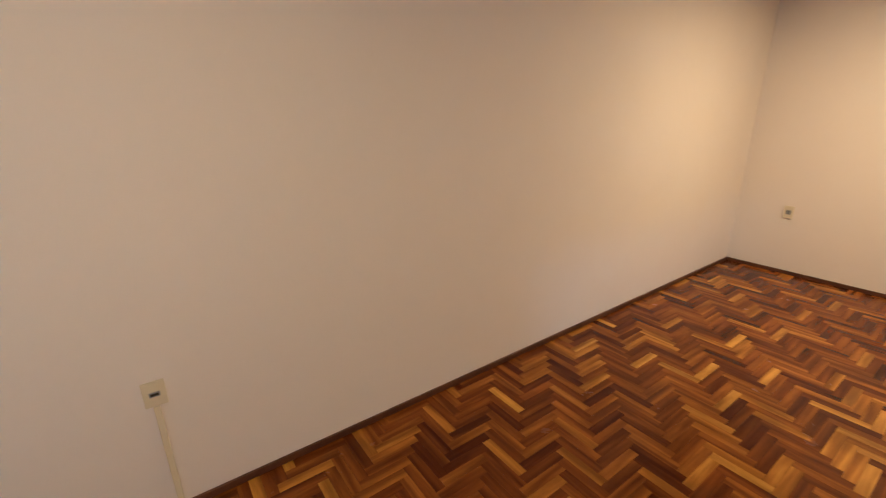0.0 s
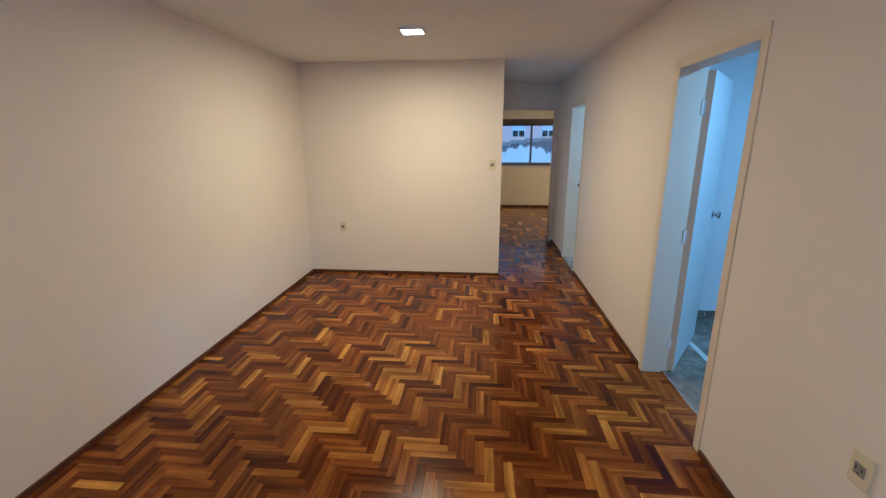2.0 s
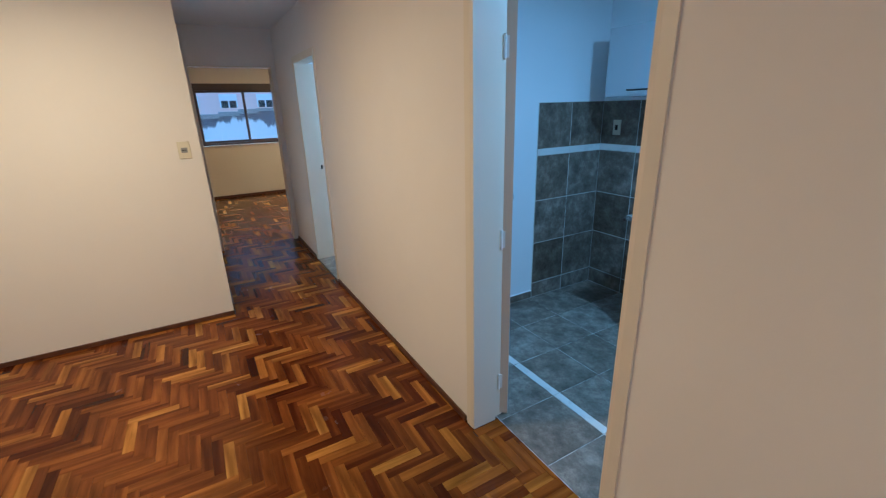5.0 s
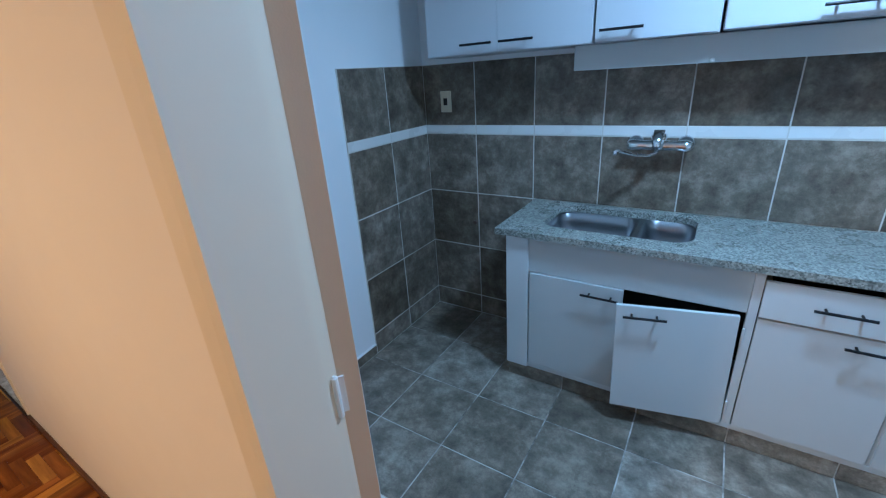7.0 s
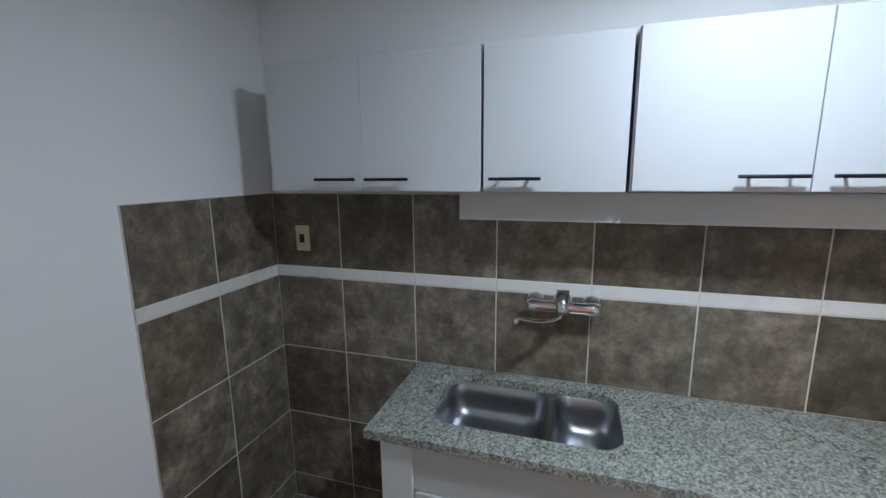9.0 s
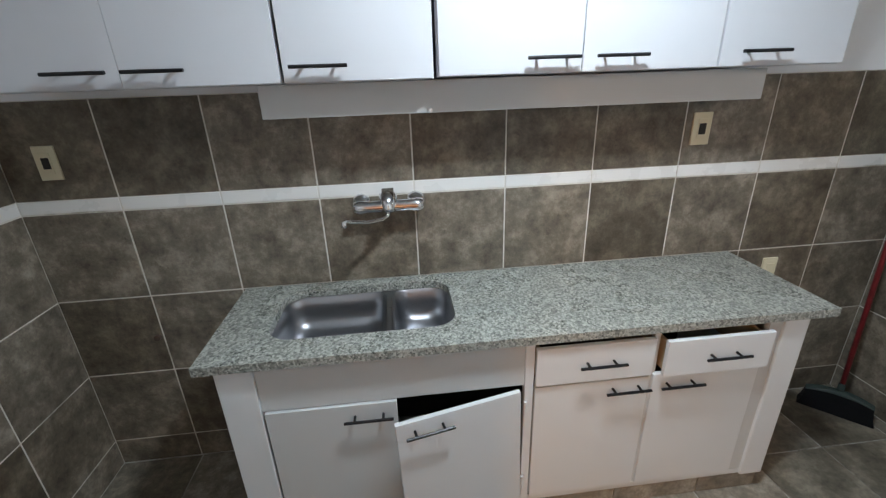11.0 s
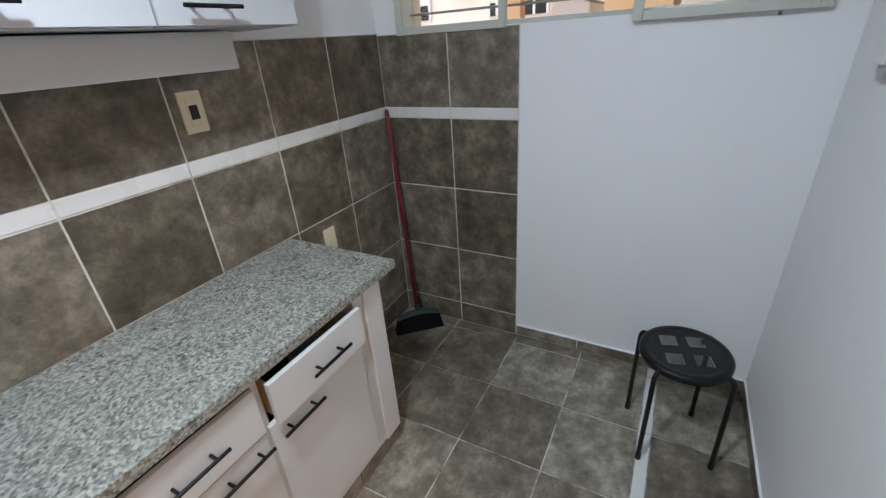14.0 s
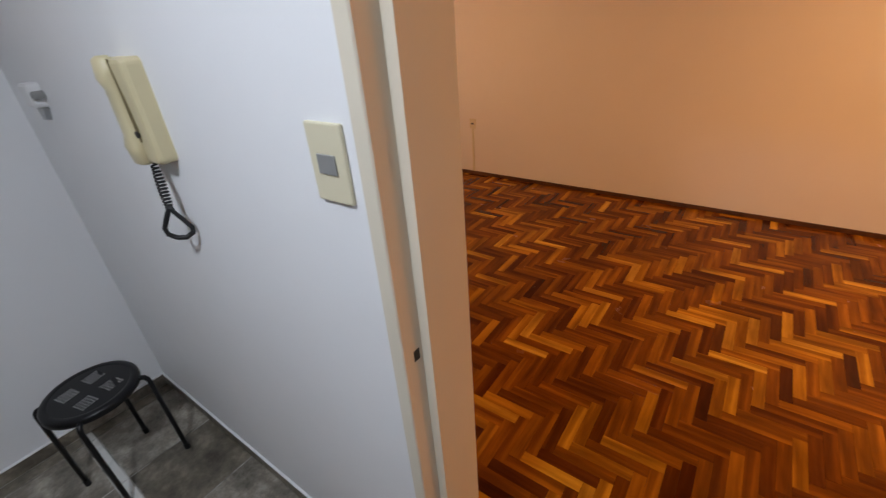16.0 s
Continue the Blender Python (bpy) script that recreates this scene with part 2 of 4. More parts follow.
glass = material("window_glass", (1, 1, 1), 0.0)
n = Nodes(glass)
n.b.inputs["Transmission Weight"].default_value, n.b.inputs["IOR"].default_value = 1.0, 1.45


def glowing(name, colour, strength):
    m = material(name, (0.9, 0.9, 0.9))
    b = m.node_tree.nodes["Principled BSDF"]
    b.inputs["Emission Color"].default_value, b.inputs["Emission Strength"].default_value = (*colour, 1), strength
    return m


warm_diffuser, cool_diffuser = glowing("lit_warm_diffuser", (1.0, 0.86, 0.66), 9), glowing("lit_cool_diffuser", (0.9, 0.96, 1.0), 9)


# ---------------------------------------------------------------- mesh helpers
def box(bm, x0, x1, y0, y1, z0, z1, bevel=0.0, m=None):
    vs = [bm.verts.new((x, y, z)) for x in (x0, x1) for y in (y0, y1) for z in (z0, z1)]
    fs = [(0, 1, 3, 2), (4, 6, 7, 5), (0, 4, 5, 1), (2, 3, 7, 6), (0, 2, 6, 4), (1, 5, 7, 3)]
    faces = [bm.faces.new([vs[i] for i in f]) for f in fs]
    if m is not None:
        bmesh.ops.transform(bm, matrix=m, verts=vs)
    if bevel:
        edges = list({e for f in faces for e in f.edges})
        bmesh.ops.bevel(bm, geom=edges, offset=bevel, segments=2, affect="EDGES", profile=0.5)
    return bm


def tube(bm, points, radius, sides=10, caps=True):
    """A round bar along the points; radius may be a list."""
    points = [Vector(p) for p in points]
    rings, up = [], None
    for i, p in enumerate(points):
        a = points[min(i + 1, len(points) - 1)] - points[max(i - 1, 0)]
        a.normalize()
        if up is None:
            up = a.orthogonal().normalized()
        up = (up - a * up.dot(a)).normalized()
        side = a.cross(up)
        r = radius[i] if isinstance(radius, (list, tuple)) else radius
        rings.append([bm.verts.new(p + r * (math.cos(k * math.tau / sides) * up + math.sin(k * math.tau / sides) * side)) for k in range(sides)])
    for a, b in zip(rings, rings[1:]):
        for k in range(sides):
            bm.faces.new((a[k], a[(k + 1) % sides], b[(k + 1) % sides], b[k]))
    if caps:
        bm.faces.new(rings[0][::-1])
        bm.faces.new(rings[-1])
    return bm


def rounded(x0, x1, y0, y1, r, steps=6):
    """A rounded rectangle's corner points, counter-clockwise."""
    out = []
    for cx, cy, a in ((x1 - r, y1 - r, 0), (x0 + r, y1 - r, 90), (x0 + r, y0 + r, 180), (x1 - r, y0 + r, 270)):
        for k in range(steps + 1):
            b = radians(a + 90 * k / steps)
            out.append((cx + r * math.cos(b), cy + r * math.sin(b)))
    return out


def loft(bm, loops, cap_first=False, cap_last=False):
    """Faces between loops of equally many points."""
    rings = [[bm.verts.new(p) for p in loop] for loop in loops]
    count = len(rings[0])
    for a, b in zip(rings, rings[1:]):
        for k in range(count):
            bm.faces.new((a[k], a[(k + 1) % count], b[(k + 1) % count], b[k]))
    if cap_first:
        bm.faces.new(rings[0][::-1])
    if cap_last:
        bm.faces.new(rings[-1])
    return bm


def mesh_of(name, bm, mat, smooth=False):
    bmesh.ops.recalc_face_normals(bm, faces=bm.faces)
    me = bpy.data.meshes.new(name)
    bm.to_mesh(me)
    bm.free()
    me.materials.append(mat)
    if smooth:
        me.shade_smooth()
    return me


def part(name, bm, mat, parent=None, label="", smooth=False, at=None):
    ob = new(name, mesh_of(name, bm, mat, smooth))
    if parent is not None:
        ob.parent = parent
    if at is not None:
        ob.matrix_basis = at
    if label:
        ob["label"] = label
    return ob


def cuboid(*span, bevel=0.0, m=None):
    return box(bmesh.new(), *span, bevel=bevel, m=m)


def thing(name, m, label, category, group=""):
    ob = new(name)
    ob.empty_display_size = 0.05
    ob.matrix_basis = m
    return tagged(ob, label, category, group)


def slab(name, mat, *boxes, label="", category="wall"):
    bm = bmesh.new()
    for b in boxes:
        box(bm, *b)
    return tagged(part(name, bm, mat), label, category, "", "structure")


# ---------------------------------------------------------------- structure
slab("wall_north", cream_paint, (XL - T, XP + T, YN, YN + T, 0, CE), label="plain off-white painted living room wall")
slab("wall_hall_corner", cream_paint, (XP, XP + T, YP, YN, 0, CE), label="off-white painted wall beside the hall")
slab("wall_hall", cream_paint, (XP + T, XH, YP, YP + T, 0, CE), label="off-white painted hall wall")
HALF = (YD + YK) / 2
slab("wall_living_south", cream_paint, (XL, KD0, HALF, YD, 0, CE), (KD1, D20, HALF, YD, 0, CE), (D21, XH, HALF, YD, 0, CE),
     (KD0, KD1, HALF, YD, KDT, CE), (D20, D21, HALF, YD, D2T, CE), label="off-white painted wall with two door openings")
slab("wall_kitchen_north", white_paint, (XW - T, KD0, YK, HALF, 0, CE), (KD1, D20, YK, HALF, 0, CE), (D21, XH, YK, HALF, 0, CE),
     (KD0, KD1, YK, HALF, KDT, CE), (D20, D21, YK, HALF, D2T, CE), label="white painted kitchen wall around the door")
SINK = YB - 0.009
slab("wall_kitchen_sink", white_paint, (XW - T, XE + T, SINK - T, SINK, 0, CE), label="white painted wall behind the sink")
slab("wall_kitchen_east", white_paint, (XE + 0.004, XE + T, SINK, YK, 0, CE), label="white painted kitchen wall")
W0, W1, WZ0, WZ1 = -2.66, -1.02, 1.635, 2.36
slab("wall_kitchen_window", white_paint, (XW - T, XW - 0.004, SINK, YK, 0, WZ0), (XW - T, XW - 0.004, SINK, YK, WZ1, CE),
     (XW - T, XW - 0.004, SINK, W0, WZ0, WZ1), (XW - T, XW - 0.004, W1, YK, WZ0, WZ1), label="white painted wall under the kitchen window")
slab("wall_hall_end", cream_paint, (XH, XH + T, YP - 0.05, BN, 0, CE), (XH, XH + T, BS, YD + 0.05, 0, CE), (XH, XH + T, YD + 0.05, YP - 0.05, 2.13, CE),
     label="off-white painted wall with the bedroom doorway")
B0, B1, BZ0, BZ1 = -1.620, 0.140, 1.030, 2.150
slab("wall_bedroom_window", bedroom_paint, (XF, XF + T, BS, BN, 0, BZ0), (XF, XF + T, BS, BN, BZ1, CE), (XF, XF + T, B1, BN, BZ0, BZ1), (XF, XF + T, BS, B0, BZ0, BZ1),
     label="pale yellow painted wall under a wide window")
slab("wall_bedroom_north", bedroom_paint, (XH + T, XF, BN, BN + T, 0, CE), label="pale yellow painted bedroom wall")
slab("wall_bedroom_south", bedroom_paint, (XH + T, XF, BS - T, BS, 0, CE), label="pale yellow painted bedroom wall")
slab("wall_bathroom_west", white_paint, (5.8, 5.8 + T, BS, YK, 0, CE), label="white painted bathroom wall")
# opening is out of view, placed for the bathroom light
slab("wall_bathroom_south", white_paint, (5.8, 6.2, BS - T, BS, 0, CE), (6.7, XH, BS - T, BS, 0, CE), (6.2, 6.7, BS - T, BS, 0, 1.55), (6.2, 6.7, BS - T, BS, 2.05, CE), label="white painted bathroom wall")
slab("wall_west", cream_paint, (XL - T, XL, YD - T, 0.2, 0, CE), (XL - T, XL, 1.6, YN, 0, CE), (XL - T, XL, 0.2, 1.6, 0, 0.5), (XL - T, XL, 0.2, 1.6, 2.1, CE), label="off-white painted wall with a window")
slab("floor", subfloor, (XL - T, XP + T, -0.885, YN + T, -0.1, -0.006), (XP + T, XF + T, YD, YP + T, -0.1, -0.006), (XH, XF + T, BS - T, YD, -0.1, -0.006), (XH, XF + T, YP + T, BN + T, -0.1, -0.006),
     label="herringbone parquet floor of varnished brown slats", category="floor")
slab("floor_kitchen", floor_grout, (XW - T, XE + T, SINK - T, -0.885, -0.1, -0.003), label="grey cement-look tiled kitchen floor", category="floor")
slab("floor_bathroom", floor_tile, (5.8, XH, BS - T, YD, -0.1, -0.003), label="grey cement-look bathroom floor", category="floor")
slab("ceiling", ceiling_paint, (XL - T, XF + T, SINK - T, YN + T, CE, CE + 0.1), label="white painted flat ceiling", category="ceiling")

# baseboards of the parquet rooms
bh, bt = 0.035, 0.014
for span in ((XL, XP - bt, YN - bt, YN, 0, bh), (XP - bt, XP, YP, YN, 0, bh), (XL, KD0 - 0.05, YD, YD + bt, 0, bh), (KD1 + 0.05, D20 - 0.04, YD, YD + bt, 0, bh),
             (D21 + 0.04, XH, YD, YD + bt, 0, bh), (XP + T, XH, YP - bt, YP, 0, bh), (XF - bt, XF, BS, BN, 0, bh * 1.4), (XL, XL + bt, YD, YN, 0, bh)):
    tagged(part("baseboard", cuboid(*span, bevel=0.003), brown_wood), "thin dark brown wooden baseboard along the wall", "baseboard", "", "structure")


# ---------------------------------------------------------------- door frames and doors
def door_frame(name, x0, x1, top, label):
    """Pressed-metal frame that wraps the wall: lips on both faces, a jamb and a rebate for the leaf on the kitchen side."""
    lip, proud, rebate, step = 0.036, 0.007, 0.05, 0.020
    profile = [(-lip, YD), (-lip, YD + proud), (0.004, YD + proud), (0.024, YD + proud - 0.004), (0.024, YK + rebate), (0.024 - step, YK + rebate - 0.003),
               (0.024 - step, YK - proud + 0.003), (0.021 - step, YK - proud), (-0.026, YK - proud), (-0.029, YK - proud + 0.003), (-0.029, YK)]
    e = thing(name, pose(0, 0, 0), label, "door frame")
    e["kind"] = "structure"
    for side, (x, s) in enumerate(((x0, 1), (x1, -1))):
        bm = bmesh.new()
        loops = [[(x + s * u, v, z) for u, v in profile] for z in (0, top - 0.024)]
        loft(bm, loops, True, True)
        part("jamb", bm, frame_paint, e)
    bm = bmesh.new()
    loft(bm, [[(x, v, top - u) for u, v in profile] for x in (x0 - lip, x1 + lip)], True, True)
    part("head", bm, frame_paint, e)
    return e


def knob(parent, x, y, z, s):
    """A round knob on a round rose, on the leaf's face y, pointing to s."""
    rings = [(0.0, 0.029), (0.004, 0.029), (0.007, 0.025), (0.008, 0.016)]
    part("rose", tube(bmesh.new(), [(x, y + s * d, z) for d, r in rings], [r for d, r in rings], 22), knob_metal, parent, "round polished steel rose", smooth=True)
    rings = [(0.006, 0.013), (0.012, 0.010), (0.026, 0.010), (0.032, 0.022), (0.042, 0.027), (0.052, 0.026), (0.057, 0.018), (0.058, 0.001)]
    part("knob", tube(bmesh.new(), [(x, y + s * d, z) for d, r in rings], [r for d, r in rings], 22), knob_metal, parent, "round polished steel knob", smooth=True)


def door(name, hinge_x, width, height, angle, label, side=1, set_in=-0.008, hinges=(0.22, 1.02, 1.86)):
    """A flush leaf hung at hinge_x on the kitchen side, swung inwards by angle degrees; side: where its thickness lies from the hinge pin."""
    e = thing(name, pose(hinge_x, YK + set_in, 0, 0, 0, 180 + angle), label, "door")
    e["kind"] = "structure"
    th = 0.045
    lo, hi = (0.0, th) if side > 0 else (-th, 0.0)
    part("leaf", cuboid(0.010, width, lo, hi, 0.012, height, bevel=0.002), door_paint, e)
    part("edge_strip", cuboid(0.0078, 0.0098, lo + 0.0015, hi - 0.0015, 0.014, height - 0.002), leaf_edge, e, "bare tan hinge edge of the leaf")
    knob(e, width - 0.055, hi, 1.08, 1)
    knob(e, width - 0.055, lo, 1.08, -1)
    pin = -0.005 if side > 0 else 0.005
    for z in hinges:
        bm = tube(bmesh.new(), [(0.0, pin, z - 0.050), (0.0, pin, z - 0.046), (0.0, pin, z - 0.001), (0.0, pin, z + 0.001), (0.0, pin, z + 0.046), (0.0, pin, z + 0.050)], [0.003, 0.0065, 0.0065, 0.0065, 0.0065, 0.003], 10)
        box(bm, 0.0035, 0.0076, min(pin, side * 0.013), max(pin, side * 0.013), z - 0.042, z + 0.042)
        part("hinge", bm, door_paint, e, "white-painted steel hinge")
    return e


door_frame("door_frame_kitchen", KD0, KD1, KDT, "cream enamelled metal door frame of the kitchen")
door_frame("door_frame_bathroom", D20, D21, D2T, "cream enamelled metal door frame of the bathroom")
door("door_kitchen", KD1 - 0.010, 0.79, KDT - 0.032, 145, "open white flush kitchen door with a steel knob", -1, 0.012)
door("door_bathroom", D20 + 0.018, 0.68, D2T - 0.034, -276, "open white flush bathroom door with a steel knob")
strike = thing("strike_hole", pose(KD0 + 0.0040, YK + 0.03, 1.07), "dark latch hole in the cream door frame", "latch hole")
strike["kind"] = "structure"
part("hole", cuboid(-0.0004, 0.0010, -0.008, 0.008, -0.013, 0.013, bevel=0.0004), recess_shade, strike)
strike = thing("strike_hole", pose(D21 - 0.0040, YK + 0.024, 1.04), "dark latch hole in the bathroom door frame", "latch hole")
strike["kind"] = "structure"
part("hole", cuboid(-0.0012, 0, -0.011, 0.011, -0.022, 0.022, bevel=0.0004), recess_shade, strike)
for name, x, s in (("bedroom_frame_south", YD + 0.05, 1), ("bedroom_frame_north", YP - 0.05, -1)):
    tagged(part("trim", cuboid(XH - 0.008, XH + T + 0.008, min(x, x + s * 0.012), max(x, x + s * 0.012), 0, 2.118, bevel=0.002), frame_paint), "cream enamelled jamb of the bedroom doorway", "door frame", "", "structure")
tagged(part("trim", cuboid(XH - 0.008, XH + T + 0.008, YD + 0.05, YP - 0.05, 2.118, 2.13, bevel=0.002), frame_paint), "cream enamelled head of the bedroom doorway", "door frame", "", "structure")
tagged(part("threshold", cuboid(D20 + 0.016, D21 - 0.016, YK - 0.01, YD - 0.002, -0.003, 0.004), floor_tile), "grey stone bathroom door sill", "threshold", "", "structure")


# ---------------------------------------------------------------- lamps
def ceiling_lamp(at, diffuser, label):
    e = thing("ceiling_light", pose(*at, CE), label, "ceiling light")
    loops = [[(x, y, z) for x, y in rounded(-r, r, -r, r, c)] for r, c, z in ((0.105, 0.03, 0.0), (0.105, 0.03, -0.012), (0.098, 0.028, -0.022), (0.086, 0.024, -0.022))]
    part("frame", loft(bmesh.new(), loops), white_plastic, e, "white plastic rim", smooth=True)
    loops = [[(x, y, z) for x, y in rounded(-r, r, -r, r, 0.024)] for r, z in ((0.0875, -0.016), (0.0875, -0.020), (0.08, -0.023))]
    part("diffuser", loft(bmesh.new(), loops, True, True), diffuser, e, "glowing diffuser", smooth=False)
    return e


ceiling_lamp(LAMP_L, warm_diffuser, "lit square warm ceiling light with a white rim")
# fixture for the added west lamp, never in view
ceiling_lamp(LAMP_ADDED, warm_diffuser, "lit square warm ceiling light with a white rim")
# fixture for the added bedroom fill, hidden from the camera
ceiling_lamp((9.6, -1.8), warm_diffuser, "added square warm ceiling light, out of view in the bedroom")
ceiling_lamp(LAMP_K, cool_diffuser, "lit square cool white ceiling light of the kitchen")


# ---------------------------------------------------------------- switches and outlets
def plate(name, m, label, category, w, h, insert, mat=ivory_plastic, inner=grey_plastic, slots=()):
    """A wall plate facing its local -y, w by h, with an insert and dark slots (x, z, w, h)."""
    e = thing(name, m, label, category)
    part("cover", cuboid(-w / 2, w / 2, -0.009, 0.0, -h / 2, h / 2, bevel=0.003), mat, e)
    iw, ih = insert
    part("insert", cuboid(-iw / 2, iw / 2, -0.0125, -0.0085, -ih / 2, ih / 2, bevel=0.0015), inner, e, m and "recessed middle piece")
    for x, z, a, b in slots:
        part("slot", cuboid(x - a / 2, x + a / 2, -0.0132, -0.0122, z - b / 2, z + b / 2), recess_shade, e, "dark socket opening")
    return e


PINS = ((-0.011, 0.004, 0.004, 0.013), (0.011, 0.004, 0.004, 0.013), (0.0, -0.013, 0.005, 0.008))
plate("light_switch", pose(2.737, YK, 1.447), "ivory wall switch with a grey rocker beside the door", "light switch", 0.081, 0.128, (0.041, 0.032))
plate("light_switch", pose(XP, 0.351, 1.376, 0, 0, -90), "small ivory wall switch near the hall corner", "light switch", 0.08, 0.122, (0.04, 0.036), slots=((0, 0, 0.03, 0.004),))
plate("wall_outlet", pose(XP, 2.213, 0.605, 0, 0, -90), "ivory wall outlet above the baseboard", "outlet", 0.075, 0.118, (0.04, 0.04), slots=PINS)
plate("wall_outlet", pose(1.944, YD, 0.652, 0, 0, 180), "ivory wall outlet beside the kitchen door", "outlet", 0.075, 0.118, (0.04, 0.04), slots=PINS)
plate("wall_outlet", pose(0.742, YN, 0.570, 0, 0, 0), "ivory wall outlet over a surface conduit", "outlet", 0.075, 0.105, (0.036, 0.02), slots=((0, 0, 0.028, 0.010),))
cond = thing("cable_conduit", pose(0.739, YN, 0), "beige surface cable conduit running down to the floor", "conduit")
part("channel", cuboid(-0.011, 0.011, -0.012, 0, bh, 0.517, bevel=0.002), ivory_plastic, cond)
plate("wall_outlet", pose(4.558, YB, 1.428, 0, 0, 180), "ivory outlet on the tiles under the cupboards", "outlet", 0.074, 0.122, (0.036, 0.075), inner=ivory_plastic, slots=((0, 0, 0.026, 0.04),))
plate("wall_outlet", pose(2.06, YB, 1.438, 0, 0, 180), "ivory outlet on the tiles above the worktop", "outlet", 0.08, 0.13, (0.042, 0.08), inner=ivory_plastic, slots=((0, 0, 0.03, 0.044),))
plate("wall_outlet", pose(1.58, YB, 0.765, 0, 0, 180), "ivory outlet low on the tiles beside the worktop", "outlet", 0.074, 0.118, (0.036, 0.06), inner=ivory_plastic)


# ---------------------------------------------------------------- kitchen: base cabinet, worktop, sink
def bar_handle(parent, x, y, z, length, mat=black_metal, drop=0.0, name="handle"):
    """A horizontal black bar on two posts, in front of a face at y (towards +y)."""
    bm = tube(bmesh.new(), [(x - length / 2, y + 0.03, z + drop), (x + length / 2, y + 0.03, z + drop)], 0.0055, 10)
    for s in (-1, 1):
        tube(bm, [(x + s * length * 0.29, y - 0.001, z), (x + s * length * 0.29, y + 0.03, z + drop)], 0.0045, 8)
    return part(name, bm, mat, parent, "slim black bar handle")


BF = -2.272                                # cabinet front frame
base = thing("base_cabinet", pose(0, 0, 0), "white painted kitchen base cabinet with doors and drawers", "cabinet")
Z0, Z1 = 0.085, 0.839
for name, span in (("end_panel", (3.815, 3.932, YB + 0.003, BF + 0.006, Z0, Z1)), ("end_panel", (1.889, 1.985, YB + 0.003, BF + 0.006, Z0, Z1))):
    part(name, cuboid(*span, bevel=0.004), cabinet_white, base, "white painted end pier")
part("bottom_rail", cuboid(1.985, 3.815, BF - 0.03, BF - 0.004, Z0, 0.113, bevel=0.002), cabinet_white, base)
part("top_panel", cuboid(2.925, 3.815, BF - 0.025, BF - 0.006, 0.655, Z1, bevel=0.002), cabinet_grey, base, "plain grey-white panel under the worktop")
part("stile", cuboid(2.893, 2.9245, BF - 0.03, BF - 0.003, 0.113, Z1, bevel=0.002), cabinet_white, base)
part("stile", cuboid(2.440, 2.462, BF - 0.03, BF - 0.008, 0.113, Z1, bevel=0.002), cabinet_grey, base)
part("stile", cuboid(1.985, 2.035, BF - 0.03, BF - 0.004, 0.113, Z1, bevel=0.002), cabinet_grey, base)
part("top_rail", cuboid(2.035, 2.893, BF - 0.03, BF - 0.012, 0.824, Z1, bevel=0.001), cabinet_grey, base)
part("bottom_board", cuboid(1.985, 3.815, YB + 0.01, BF - 0.03, Z0 + 0.005, 0.11), cabinet_grey, base)


def cabinet_door(parent, x0, x1, z0, z1, y, mat, handle_x, handle_z, th=0.018, name="door"):
    d = part(name, cuboid(x0, x1, y - th, y, z0, z1, bevel=0.002), mat, parent)
    bar_handle(d, handle_x, y, handle_z, 0.165)
    return d


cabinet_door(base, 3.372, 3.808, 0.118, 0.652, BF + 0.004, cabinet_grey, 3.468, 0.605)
hung = part("door", cuboid(0.0, 0.445, -0.018, 0.0, 0.112, 0.645, bevel=0.002), cabinet_white, base, "sagging half-open cupboard door", at=pose(2.925, BF + 0.012, 0, 0, 0, 0) @ pose(0, 0, 0, 0, 0, 11) @ pose(0, 0, 0, 0, 1.6, 0))
bar_handle(hung, 0.335, 0.0, 0.605, 0.165)
for z in (0.2, 0.56):
    part("hinge", tube(bmesh.new(), [(2.922, BF + 0.004, z - 0.03), (2.922, BF + 0.004, z + 0.03)], 0.006, 8), cabinet_white, base)
cabinet_door(base, 2.466, 2.889, 0.116, 0.644, BF + 0.004, cabinet_white, 2.553, 0.607)
cabinet_door(base, 2.040, 2.452, 0.116, 0.650, BF + 0.004, cabinet_white, 2.348, 0.607)
for x0, x1, out, z0, z1 in ((2.466, 2.890, 0.012, 0.656, 0.808), (2.040, 2.436, 0.034, 0.660, 0.806)):
    d = part("drawer", cuboid(x0, x1, BF + out - 0.018, BF + out, z0, z1, bevel=0.002), cabinet_white, base, "slightly open white drawer")
    part("drawer_box", cuboid(x0 + 0.012, x0 + 0.024, BF - 0.3, BF + out - 0.018, z0 + 0.01, z1 - 0.02), edge_wood, d, "bare wooden drawer side")
    part("drawer_box", cuboid(x1 - 0.024, x1 - 0.012, BF - 0.3, BF + out - 0.018, z0 + 0.01, z1 - 0.02), edge_wood, d, "bare wooden drawer side")
    bar_handle(d, (x0 + x1) / 2 - 0.015, BF + out, (z0 + z1) / 2 + 0.004, 0.165)
# black sheet at the back paints the cabinet's inner shade
part("interior_shade", cuboid(1.985, 3.815, YB + 0.004, YB + 0.008, 0.11, Z1), recess_shade, base, "near-black sheet standing in for the shaded cabinet interior")

# worktop with a rounded cut-out
CX0, CX1, CY0, CY1, CZ0, CZ1 = 1.807, 3.982, YB + 0.001, -2.245, 0.841, 0.872
SX0, SX1, SY0, SY1 = 3.142, 3.796, -2.722, -2.362
hole = rounded(SX0, SX1, SY0, SY1, 0.085, 7)
mid = ((SX0 + SX1) / 2, (SY0 + SY1) / 2)


